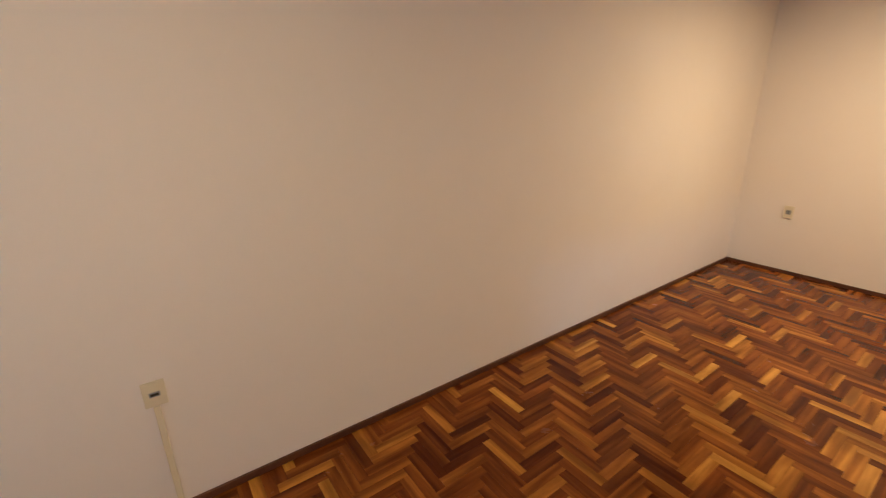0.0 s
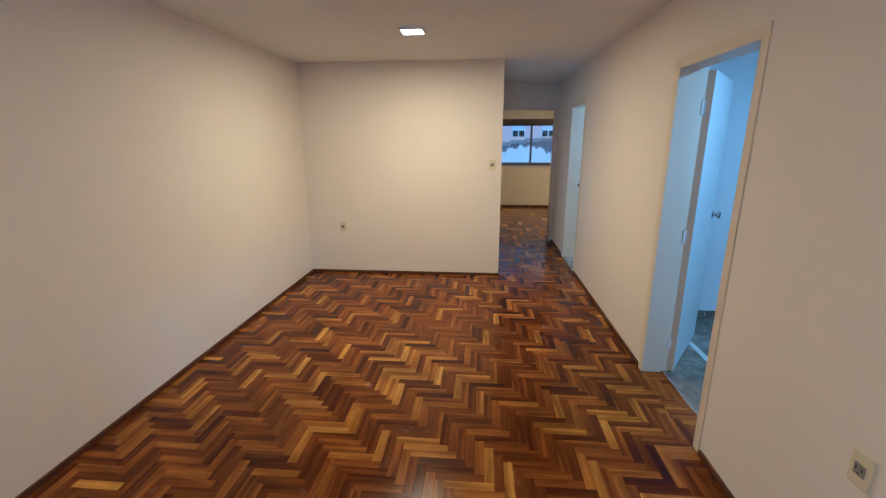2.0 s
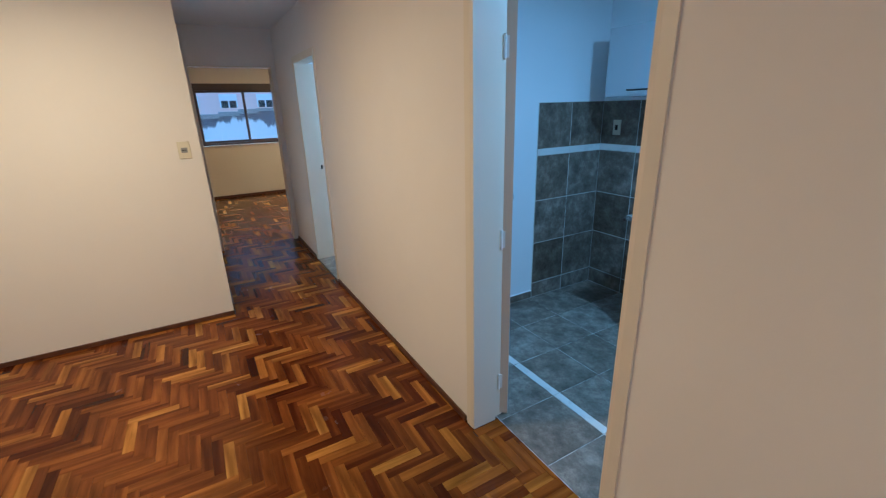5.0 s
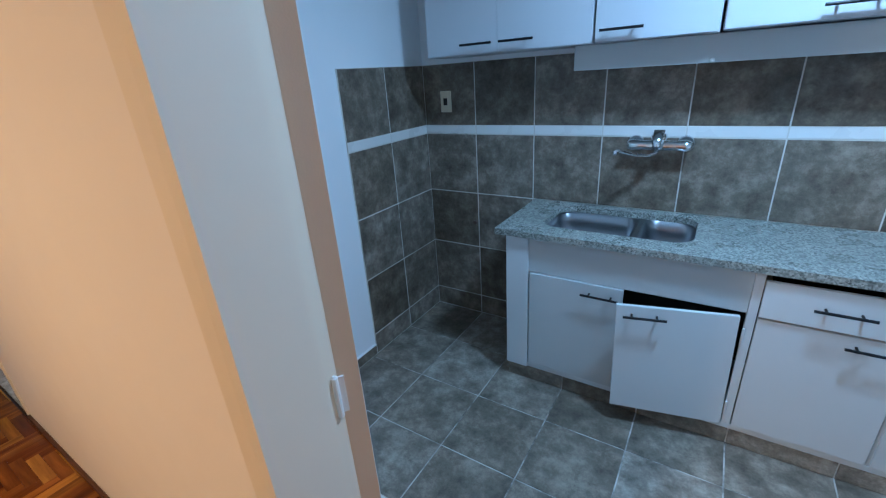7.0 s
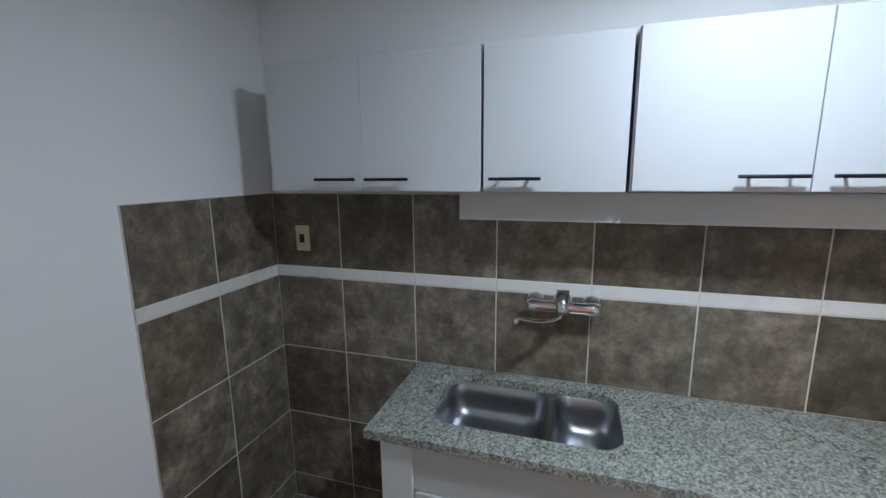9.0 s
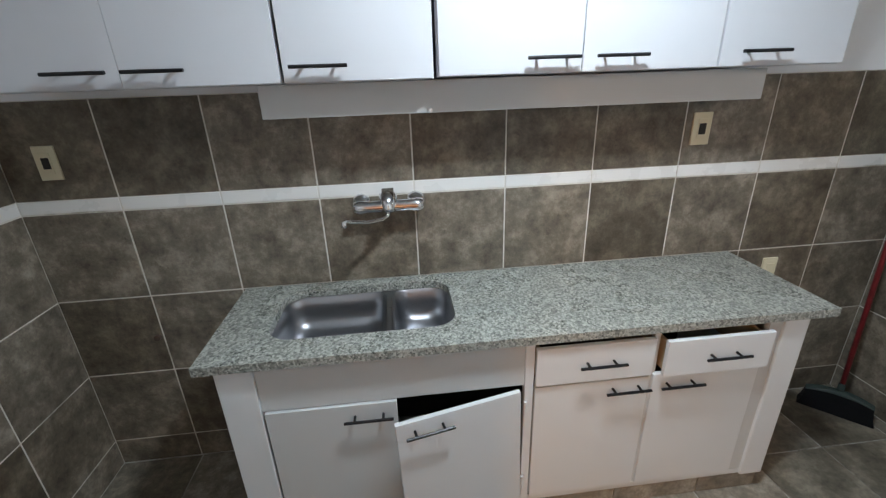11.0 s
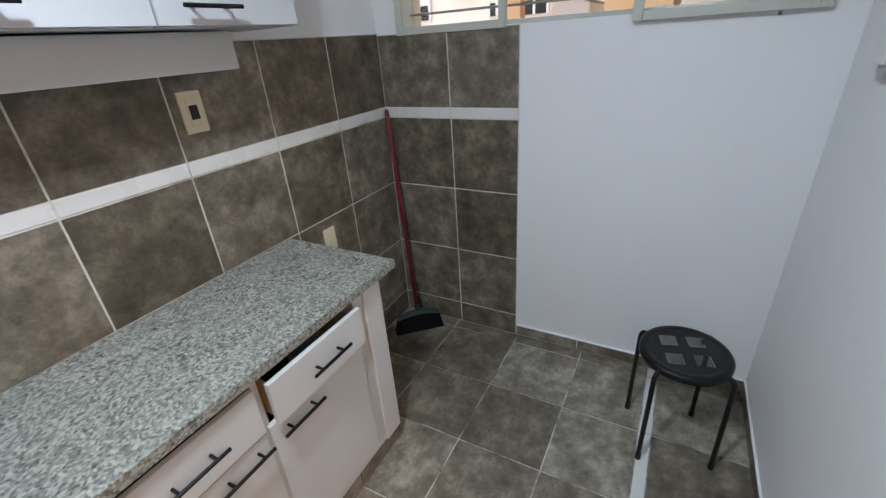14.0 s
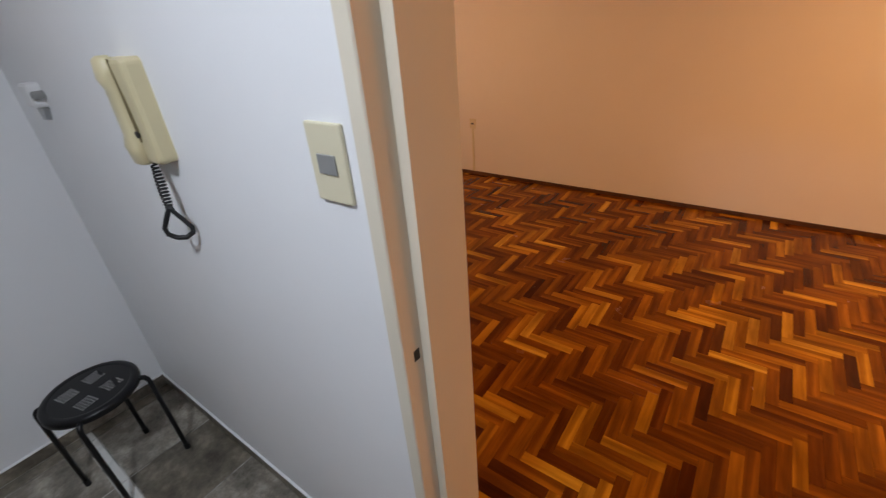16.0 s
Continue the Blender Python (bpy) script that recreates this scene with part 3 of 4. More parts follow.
def on_rectangle(x, y, x0, x1, y0, y1, c):
    dx, dy = x - c[0], y - c[1]
    k = min(((x1 - c[0]) if dx > 0 else (x0 - c[0])) / dx if abs(dx) > 1e-9 else 1e9, ((y1 - c[1]) if dy > 0 else (y0 - c[1])) / dy if abs(dy) > 1e-9 else 1e9)
    return c[0] + k * dx, c[1] + k * dy


near = (SX0 - 0.06, SX1 + 0.06, CY0, CY1)
ring = [on_rectangle(x, y, *near, mid) for x, y in hole]
for cx, cy in ((near[0], near[2]), (near[0], near[3]), (near[1], near[2]), (near[1], near[3])):
    i = min(range(len(ring)), key=lambda k: (ring[k][0] - cx) ** 2 + (ring[k][1] - cy) ** 2)
    ring[i] = (cx, cy)
bm = bmesh.new()
loft(bm, [[(x, y, CZ0) for x, y in ring], [(x, y, CZ1) for x, y in ring], [(x, y, CZ1) for x, y in hole], [(x, y, CZ0) for x, y in hole]])
box(bm, CX0, near[0], CY0, CY1, CZ0, CZ1)
box(bm, near[1], CX1, CY0, CY1, CZ0, CZ1)
bmesh.ops.remove_doubles(bm, verts=bm.verts, dist=0.0004)
inner = [f for f in bm.faces if all(abs(v.co.x - near[0]) < 1e-4 for v in f.verts) or all(abs(v.co.x - near[1]) < 1e-4 for v in f.verts)]
bmesh.ops.delete(bm, geom=inner, context="FACES")
tagged(part("worktop", bm, granite), "grey-green speckled granite worktop on the base cabinet", "worktop")

sink = thing("kitchen_sink", pose(0, 0, 0), "double-bowl stainless steel sink set under the worktop", "sink")
SPLIT = 3.383


def bowl(x0, x1):
    levels = ((0.0, 0.0, 0.06), (-0.004, 0.006, 0.058), (-0.06, 0.012, 0.056), (-0.105, 0.02, 0.06), (-0.128, 0.035, 0.06), (-0.139, 0.06, 0.045), (-0.142, 0.085, 0.03))
    loops = [[(x, y, CZ0 + dz) for x, y in rounded(x0 + d, x1 - d, SY0 - 0.006 + d, SY1 + 0.006 - d, r, 7)] for dz, d, r in levels]
    return loft(bmesh.new(), loops, False, True)


for x0, x1 in ((SX0 - 0.006, SPLIT - 0.013), (SPLIT + 0.013, SX1 + 0.006)):
    part("bowl", bowl(x0, x1), steel, sink, smooth=True)
    c = (x0 + x1) / 2
    bm = tube(bmesh.new(), [(c, -2.53, CZ0 - 0.1415), (c, -2.53, CZ0 - 0.1385), (c, -2.53, CZ0 - 0.1385)], [0.036, 0.036, 0.001], 20)
    part("drain", bm, chrome, sink, "round chrome drain")
rows = []
for k in range(25):
    y = SY0 - 0.006 + (SY1 - SY0 + 0.012) * k / 24
    d = min(y - SY0 + 0.006, SY1 + 0.006 - y, 0.06)
    half = 0.0145 + 0.06 - math.sqrt(max(0.0, 0.0036 - (0.06 - d) ** 2))
    rows.append([(SPLIT + u * half, y, CZ0 + z) for u, z in ((-1, -0.03), (-1, -0.006), (-0.7, -0.002), (0.7, -0.002), (1, -0.006), (1, -0.03))])
part("divider", loft(bmesh.new(), rows, True, True), steel, sink, "pressed steel bridge between the bowls")

# wall mixer tap
tap = thing("wall_tap", pose(3.357, YB, 1.212), "chrome wall-mounted mixer tap with a swivel spout", "tap")
bm = tube(bmesh.new(), [(x, 0.062, -0.004) for x in (-0.140, -0.134, -0.113, -0.075, -0.036, 0.036, 0.075, 0.113, 0.134, 0.140)], [0.008, 0.023, 0.028, 0.023, 0.024, 0.024, 0.023, 0.028, 0.023, 0.008], 18)
part("body", bm, chrome, tap, smooth=True)
for s in (-1, 1):
    bm = tube(bmesh.new(), [(s * 0.108, 0.0, -0.004), (s * 0.108, 0.006, -0.004), (s * 0.108, 0.014, -0.004), (s * 0.108, 0.022, -0.004), (s * 0.108, 0.06, -0.004)], [0.040, 0.040, 0.033, 0.019, 0.018], 18)
    part("escutcheon", bm, chrome, tap, smooth=True)
bm = tube(bmesh.new(), [(0.0, 0.062, -0.02), (0.0, 0.062, 0.012), (0.0, 0.064, 0.042), (-0.001, 0.07, 0.056)], [0.033, 0.034, 0.034, 0.017], 18)
part("cartridge", bm, chrome, tap, smooth=True)
bm = bmesh.new()
loft(bm, [[(x0 + sx * w, y + 0.0, z + sz * h) for sx, sz in ((-1, -1), (1, -1), (1, 1), (-1, 1))] for x0, y, z, w, h in ((0, 0.040, 0.050, 0.020, 0.007), (0, 0.07, 0.060, 0.023, 0.009), (0, 0.102, 0.052, 0.022, 0.008), (0, 0.130, 0.030, 0.018, 0.007), (0, 0.145, 0.002, 0.014, 0.006))], True, True)
part("lever", bm, chrome, tap, smooth=True)
bm = tube(bmesh.new(), [(0.0, 0.075, -0.02), (0.008, 0.085, -0.038), (0.03, 0.105, -0.044), (0.08, 0.155, -0.036), (0.125, 0.205, -0.016), (0.148, 0.232, -0.004), (0.155, 0.24, -0.008), (0.156, 0.241, -0.022)], [0.011, 0.009, 0.008, 0.0075, 0.0075, 0.008, 0.010, 0.011], 12)
part("spout", bm, chrome, tap, smooth=True)


# ---------------------------------------------------------------- wall cupboards
UF, UZ0, UZ1 = -2.512, 1.662, 2.142


def cupboard(x0, x1, doors, label, lift=0.0, out=0.0, shade=gloss_white):
    e = thing("wall_cupboard", pose(0, 0, 0), label, "cupboard", "wall cupboards over the worktop")
    f = UF + out
    part("body", cuboid(x0 + 0.001, x1 - 0.001, YB + 0.002, f - 0.019, UZ0 + lift, UZ1 + lift, bevel=0.001), gloss_white, e)
    for a, b, h in doors:
        d = part("door", cuboid(a, b, f - 0.018, f, UZ0 + 0.003 + lift, UZ1 - 0.003 + lift, bevel=0.0015), shade, e)
        bar_handle(d, h, f, UZ0 + 0.046 + lift, 0.168)
    return e


cupboard(3.638, 4.484, ((4.0825, 4.483, 4.187), (3.64, 4.0815, 3.978)), "white laminate wall cupboard with two doors")
cupboard(3.178, 3.629, ((3.183, 3.629, 3.521),), "white laminate wall cupboard with one door")
cupboard(2.252, 3.170, ((2.7125, 3.165, 2.811), (2.254, 2.7095, 2.591)), "white laminate wall cupboard with two doors", 0.004, 0.006)
cupboard(1.800, 2.248, ((1.802, 2.247, 2.107),), "white laminate wall cupboard beside the window wall", 0.004, 0.006)
shelf = thing("under_cupboard_panel", pose(0, 0, 0), "off-white boxed panel under the wall cupboards", "panel")
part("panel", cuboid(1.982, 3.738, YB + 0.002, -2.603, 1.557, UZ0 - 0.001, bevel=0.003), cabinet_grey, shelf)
# bright reflection on the panel, modelled as a white dot
part("panel_glint", tube(bmesh.new(), [(3.19, -2.606, 1.566), (3.19, -2.598, 1.566), (3.19, -2.594, 1.566)], [0.009, 0.009, 0.003], 12), white_plastic, shelf, "small white dot standing in for a bright reflection")


# ---------------------------------------------------------------- stool
st = thing("stool", pose(1.405, -1.224, 0, 0, 0, 15), "black metal stool with a round perforated seat", "stool")
st.scale = (1, 1, 1.05)
SR, SH, C = 0.163, 0.447, 0.0052
bm = bmesh.new()
R = 29
grid = {}


def corner(i, j):
    if (i, j) not in grid:
        grid[i, j] = bm.verts.new((i * C, j * C, SH - 0.0015))
    return grid[i, j]


for i in range(-R, R):
    for j in range(-R, R):
        x, y = (i + 0.5) * C, (j + 0.5) * C
        if math.hypot(x, y) > 0.142:
            continue
        u, v = abs(i + 0.5) - 0.5, abs(j + 0.5) - 0.5
        patch = 5 <= u <= 15 and 4 <= v <= 14
        if patch and u % 2 == 1 and v % 2 == 0:
            continue
        bm.faces.new((corner(i, j), corner(i + 1, j), corner(i + 1, j + 1), corner(i, j + 1)))
part("seat", bm, black_metal, st, "perforated sheet-metal seat")
rim = [(0.130, -0.0035), (0.136, 0.0), (0.148, 0.001), (0.158, -0.002), (0.163, -0.009), (0.163, -0.026), (0.160, -0.028), (0.159, -0.010), (0.150, -0.004), (0.134, -0.005)]
loops = [[(r * math.cos(a * math.tau / 48), r * math.sin(a * math.tau / 48), SH + dz) for a in range(48)] for r, dz in rim]
part("seat_rim", loft(bmesh.new(), loops), black_metal, st, smooth=True)
for k in range(4):
    a = radians(45 + 90 * k)
    d = Vector((math.cos(a), math.sin(a), 0))
    pts = [d * 0.12 + Vector((0, 0, 0.425)), d * 0.165 + Vector((0, 0, 0.428)), d * 0.176 + Vector((0, 0, 0.425)), d * 0.184 + Vector((0, 0, 0.414)), d * 0.187 + Vector((0, 0, 0.40)), d * 0.19 + Vector((0, 0, 0.02))]
    leg = part("leg", tube(bmesh.new(), pts, 0.0095, 10), black_metal, st, smooth=True)
    part("foot_cap", tube(bmesh.new(), [d * 0.19, d * 0.19 + Vector((0, 0, 0.026))], 0.0115, 10), black_plastic, leg, "black rubber foot")

# ---------------------------------------------------------------- broom in the corner
br = thing("broom", pose(0, 0, 0), "red-handled broom with black bristles leaning in the corner", "broom")
foot, tip = Vector((1.150, -2.62, 0.125)), Vector((1.022, -2.763, 1.282))
part("stick", tube(bmesh.new(), [foot - (tip - foot) * 0.02, foot + (tip - foot) * 0.985, tip], [0.0115, 0.0115, 0.007], 12), red_paint, br, smooth=True)
along = Vector((-0.215, 0.235, 0)).normalized()
side = Vector((along.y, -along.x, 0))
centre = Vector((1.165, -2.605, 0))


def brush_loop(half, depth, z, bow):
    out = []
    for sgn in (1, -1):
        for k in range(7):
            u = (-1 + k / 3) * sgn
            q = centre + along * (half * u) + side * (sgn * depth) + Vector((0, 0, z - bow * u * u))
            out.append(tuple(q))
    return out


part("head", loft(bmesh.new(), [brush_loop(0.128, 0.020, 0.112, 0.020), brush_loop(0.132, 0.022, 0.118, 0.022), brush_loop(0.12, 0.017, 0.130, 0.026), brush_loop(0.07, 0.011, 0.132, 0.012)], True, True), green_plastic, br, "grey-green plastic brush head")
part("bristles", loft(bmesh.new(), [brush_loop(0.15, 0.036, 0.002, 0.0), brush_loop(0.14, 0.032, 0.03, 0.0), brush_loop(0.130, 0.020, 0.114, 0.020)], True, True), bristle, br, "black bristles")
part("socket", tube(bmesh.new(), [foot + (tip - foot) * -0.03, foot + (tip - foot) * 0.03], [0.017, 0.0145], 12), green_plastic, br)

# ---------------------------------------------------------------- intercom
ic = thing("intercom_phone", pose(2.13, YK, 1.495), "cream wall intercom handset with a black coiled cord", "intercom")
ic.scale = (1.02, 0.9, 1.02)


def shell(x0, x1, depths, z0, z1, r):
    loops = [[(x, -d, z) for x, z in rounded(x0 + inset, x1 - inset, z0 + inset, z1 - inset, max(r - inset, 0.004), 4)] for d, inset in depths]
    return loft(bmesh.new(), loops, True, True)


part("base", shell(-0.058, 0.058, ((0.0, 0.0), (0.034, 0.0), (0.044, 0.004), (0.047, 0.011)), -0.112, 0.110, 0.014), cream_plastic, ic)
loops = []
for z, half, front in ((-0.116, 0.018, 0.056), (-0.110, 0.027, 0.066), (-0.07, 0.031, 0.072), (-0.045, 0.029, 0.064), (0.05, 0.028, 0.062), (0.072, 0.031, 0.071), (0.108, 0.028, 0.066), (0.115, 0.018, 0.056)):
    arc = [math.pi * k / 12 for k in range(13)]
    loops.append([(-0.027 + half * math.cos(a), -0.036 - (front - 0.036) * max(0.0, math.sin(a)) ** 0.6, z) for a in arc])
part("handset", loft(bmesh.new(), loops, True, True), cream_plastic, ic, "cream handset", smooth=True)
# finger gap is a raised strip, its inner shade painted dark olive
gap = [(0.004, 0.108, 0.0012), (0.0055, 0.085, 0.0016), (0.0075, 0.06, 0.003), (0.010, 0.03, 0.0052), (0.0115, 0.0, 0.0066), (0.0125, -0.03, 0.0068), (0.013, -0.05, 0.0055), (0.0125, -0.062, 0.002)]
bm = loft(bmesh.new(), [[(x0 - w, -0.0445, z), (x0 + w, -0.0445, z), (x0 + w, -0.0492, z), (x0 - w, -0.0492, z)] for x0, z, w in gap], True, True)
part("grip_gap_shade", bm, gap_shade, ic, "dark olive strip painting the shaded finger gap beside the handset")
part("hook_button", tube(bmesh.new(), [(0.0125, -0.046, -0.044), (0.0125, -0.0535, -0.044), (0.0125, -0.054, -0.044)], [0.0075, 0.0075, 0.004], 12), black_plastic, ic, "black hook button")
coil = []
for k in range(190):
    u = k / 189
    c0 = Vector((-0.020 + 0.020 * u, -0.030 - 0.014 * u, -0.120 - 0.112 * u))
    swell = 0.0066 + 0.0036 * math.sin(u * math.pi)
    coil.append(c0 + Vector((swell * math.cos(k * 0.46), swell * math.sin(k * 0.46), 0)))
bm = tube(bmesh.new(), [(-0.026, -0.034, -0.106), (-0.022, -0.032, -0.114)] + coil, 0.0028, 6)
part("cord", bm, black_plastic, ic, "black coiled cord", smooth=True)
end = Vector((0.0, -0.044, -0.230))
loop = [end + Vector((0.65 * d[0], 0.95 * d[0], d[2])) for d in ((0.002, 0, 0.014), (-0.004, 0.001, 0.0), (-0.016, 0.004, -0.022), (-0.026, 0.007, -0.044), (-0.024, 0.009, -0.060), (-0.008, 0.010, -0.073), (0.012, 0.010, -0.076), (0.028, 0.009, -0.066), (0.030, 0.007, -0.052), (0.018, 0.004, -0.028), (0.006, 0.001, -0.006), (0.002, 0, 0.012))]
part("cord_loop", tube(bmesh.new(), loop, 0.0066, 8), black_plastic, ic, "hanging loop of the cord", smooth=True)

# even grey for the bracket's modelled shadow
bracket_shadow_grey = material("painted_shadow_grey", (0.42, 0.43, 0.44), 0.4)
clip = thing("wall_bracket", pose(1.32, YK, 1.497), "small translucent white plastic bracket on the kitchen wall", "bracket")
part("block", shell(-0.052, 0.046, ((0.0, 0.0), (0.03, 0.002), (0.036, 0.01)), -0.036, 0.042, 0.014), white_plastic, clip)
part("clamp", cuboid(-0.066, -0.0525, -0.03, 0, -0.03, 0.034, bevel=0.003), grey_plastic, clip, "grey side clamp")
part("screw", tube(bmesh.new(), [(0.052, -0.0, 0.004), (0.052, -0.03, 0.004), (0.052, -0.034, 0.004)], [0.014, 0.014, 0.006], 12), grey_plastic, clip, "grey screw head")
# the bracket's cast shadow, built as a thin grey wedge below it
loops = [[(x, -d, z) for x, z in ((-0.045 + d * 0.2, -0.0365), (0.04 - d * 0.2, -0.0365), (0.004, -0.078 + d * 0.3), (-0.026, -0.082 + d * 0.3))] for d in (0.0, 0.012, 0.016)]
part("bracket_shadow", loft(bmesh.new(), loops, True, True), bracket_shadow_grey, clip, "grey tapered piece modelled as the bracket's shadow on the wall")
nail = thing("wall_hook", pose(XW - 0.004, -1.145, 1.600), "small dark screw in the wall under the window", "screw")
part("screw", tube(bmesh.new(), [(0, 0, 0), (0.012, 0, 0), (0.014, 0, 0)], [0.004, 0.006, 0.002], 10), bar_metal, nail)

plug = thing("pipe_plug", pose(4.385, YB, 0.675), "small rusty water pipe plug in the wall tiles", "pipe plug")
part("plug", tube(bmesh.new(), [(0, 0, 0), (0, 0.012, 0), (0, 0.014, 0)], [0.015, 0.013, 0.004], 12), brown_metal, plug)

# ---------------------------------------------------------------- kitchen window
win = thing("window_1", pose(0, 0, 0), "pale green-grey steel kitchen window with one sash slid open", "window")
win["kind"] = "structure"


def sash(parent, y0, y1, x, z0, z1, w, depth, mat, pane=True, name="sash", gap=None):
    s = part(name, cuboid(x - depth, x, y0, y0 + w, z0, z1, bevel=0.003), mat, parent)
    part("sash_stile", cuboid(x - depth, x, y1 - w, y1, z0, z1, bevel=0.003), mat, s)
    part("sash_rail", cuboid(x - depth, x, y0 + w, y1 - w, z0, z0 + w, bevel=0.003), mat, s)
    part("sash_rail", cuboid(x - depth, x, y0 + w, y1 - w, z1 - w, z1, bevel=0.003), mat, s)
    if pane:
        g = part("pane", cuboid(x - depth / 2 - 0.002, x - depth / 2 + 0.002, y0 + w, y1 - w, z0 + w, z1 - w), glass, s, "clear glass pane")
        g.visible_shadow = False
    return s


for span in ((XW - 0.10, XW - 0.02, W0, W1, WZ0, WZ0 + 0.018), (XW - 0.10, XW - 0.02, W0, W1, WZ1 - 0.03, WZ1), (XW - 0.10, XW - 0.02, W0, W0 + 0.025, WZ0, WZ1), (XW - 0.10, XW - 0.02, W1 - 0.025, W1, WZ0, WZ1)):
    part("window_frame", cuboid(*span, bevel=0.002), green_metal, win)
sash(win, W0 - 0.005, -2.105, XW + 0.012, WZ0 - 0.012, WZ1, 0.034, 0.026, green_metal)
sash(win, -1.60, W1 + 0.005, XW + 0.030, WZ0 - 0.026, WZ1, 0.036, 0.026, green_metal)
for k in range(6):
    z = WZ0 + 0.075 + 0.108 * k
    part("window_bar", tube(bmesh.new(), [(XW - 0.085, W0, z), (XW - 0.085, W1, z)], 0.0055, 8), bar_metal, win, "horizontal security bar")

part("reveal_strip", cuboid(XW - 0.16, XW - 0.104, W0, W0 + 0.04, WZ0, WZ1, bevel=0.002), leaf_edge, win, "tan shutter guide")

# ---------------------------------------------------------------- bedroom window
bw = thing("window_2", pose(0, 0, 0), "brown metal sliding bedroom window over a sill", "window")
bw["kind"] = "structure"
MID = -0.740
for span in ((XF + 0.02, XF + 0.10, B0, B1, BZ0, BZ0 + 0.04), (XF - 0.004, XF + 0.12, B0, B1, BZ1 - 0.12, BZ1), (XF + 0.02, XF + 0.10, B0, B0 + 0.04, BZ0, BZ1), (XF + 0.02, XF + 0.10, B1 - 0.04, B1, BZ0, BZ1)):
    part("window_frame", cuboid(*span, bevel=0.003), brown_metal, bw)
sash(bw, B0 + 0.04, MID + 0.025, XF + 0.055, BZ0 + 0.04, BZ1 - 0.12, 0.04, 0.025, brown_metal)
sash(bw, MID - 0.025, B1 - 0.04, XF + 0.085, BZ0 + 0.04, BZ1 - 0.12, 0.04, 0.025, brown_metal)
part("window_sill", cuboid(XF - 0.03, XF + 0.02, B0 - 0.03, B1 + 0.03, BZ0 - 0.025, BZ0, bevel=0.004), frame_paint, bw)

# ---------------------------------------------------------------- outside
pink = painted("pink_render", (0.84, 0.63, 0.55), (0.77, 0.56, 0.48), 0.85)
cream_render = painted("cream_render", (0.86, 0.81, 0.72), (0.80, 0.75, 0.66), 0.85)
tan_render = painted("tan_render", (0.54, 0.37, 0.21), (0.46, 0.31, 0.17), 0.85)
old_wall = material("old_whitewash_with_dark_stains", (0.6, 0.6, 0.62), 0.9)
n = Nodes(old_wall)
p = n.place
sep = n.t.nodes.new("ShaderNodeSeparateXYZ")
n.link(p, sep.inputs[0])
along = n.math("ADD", sep.outputs[2], n.math("MULTIPLY", sep.outputs[1], 0.107))
edge = n.math("ADD", along, n.math("MULTIPLY", n.noise(n.mapped(p, (1, 1, 0.22)), 1.6, 5, 0.6), -1.25))
stain = n.ramp(n.math("SUBTRACT", edge, 0.60), (0.0, (0, 0, 0)), (0.07, (1, 1, 1)))
n.link(n.mix(stain, (0.76, 0.76, 0.78), (0.16, 0.15, 0.17)), n.b.inputs["Base Color"])
n.bump(n.noise(p, 9, 6), 0.5, 0.02)
roof_grey = material("grey_roof", (0.3, 0.29, 0.28), 0.9)
asphalt = painted("courtyard_concrete", (0.22, 0.21, 0.20), (0.15, 0.145, 0.14), 0.9)
dark_glass = material("dark_window_glass", (0.02, 0.025, 0.03), 0.15)

tagged(part("ground", cuboid(-300, 300, -300, 300, -6.2, -6.0), asphalt), "grey concrete yards around the building", "ground", "", "structure")
tagged(part("outer_wall_block", cuboid(XL - T, XF + T, SINK - T - 0.001, YN + T + 0.001, -6.0, -0.101), cream_render), "lower storeys of the apartment building", "building", "", "structure")
tagged(part("roof", cuboid(XL - T - 0.1, XF + T + 0.1, SINK - T - 0.1, YN + T + 0.1, CE + 0.1, CE + 0.4), roof_grey), "flat roof slab of the building", "roof", "", "structure")


def house(name, span, mat, windows, label, face):
    """A plain block with recessed windows on its face; windows as (y, z, width, height, shutter)."""
    x0, x1, y0, y1, z0, z1 = span
    e = thing(name, pose(0, 0, 0), label, "building")
    part("wall", cuboid(*span), mat, e)
    part("roof", cuboid(x0 - 0.1, x1 + 0.1, y0 - 0.1, y1 + 0.1, z1, z1 + 0.25), roof_grey, e)
    x = x0 if face < 0 else x1
    for y, z, w, h, shut in windows:
        g = part("window", cuboid(min(x, x + face * 0.02), max(x, x + face * 0.02), y - w / 2, y + w / 2, z - h / 2, z + h / 2), dark_glass, e)
        for a in ((y - w / 2 - 0.05, y - w / 2, z - h / 2, z + h / 2), (y + w / 2, y + w / 2 + 0.05, z - h / 2, z + h / 2), (y - w / 2 - 0.05, y + w / 2 + 0.05, z + h / 2, z + h / 2 + 0.06), (y - 0.025, y + 0.025, z - h / 2, z + h / 2)):
            part("frame", cuboid(min(x, x + face * 0.05), max(x, x + face * 0.05), *a), white_plastic, g)
        if shut:
            part("shutter", cuboid(min(x, x + face * 0.04), max(x, x + face * 0.04), y - w / 2, y + w / 2, z + h / 2 - h * shut, z + h / 2), white_plastic, g, "half-lowered white roller shutter")
    return e


house("house", (XF + 12, XF + 20, -14, 12, -6, 9), pink,
      [(y, z, 0.60, 0.50, s) for z, s in ((2.07, 0.42), (4.9, 0.3)) for y in (-7.42, -5.92, -4.42, -2.92, -1.42, 0.08, 1.58, 3.08)], "pink rendered apartment house with white shutters", -1)
par = thing("garden_wall", pose(0, 0, 0), "old whitewashed wall with dark damp stains along its top", "wall")
RISE = -0.107                              # the wall's top climbs towards the south


def wall_top(y):
    return 1.49 + RISE * y


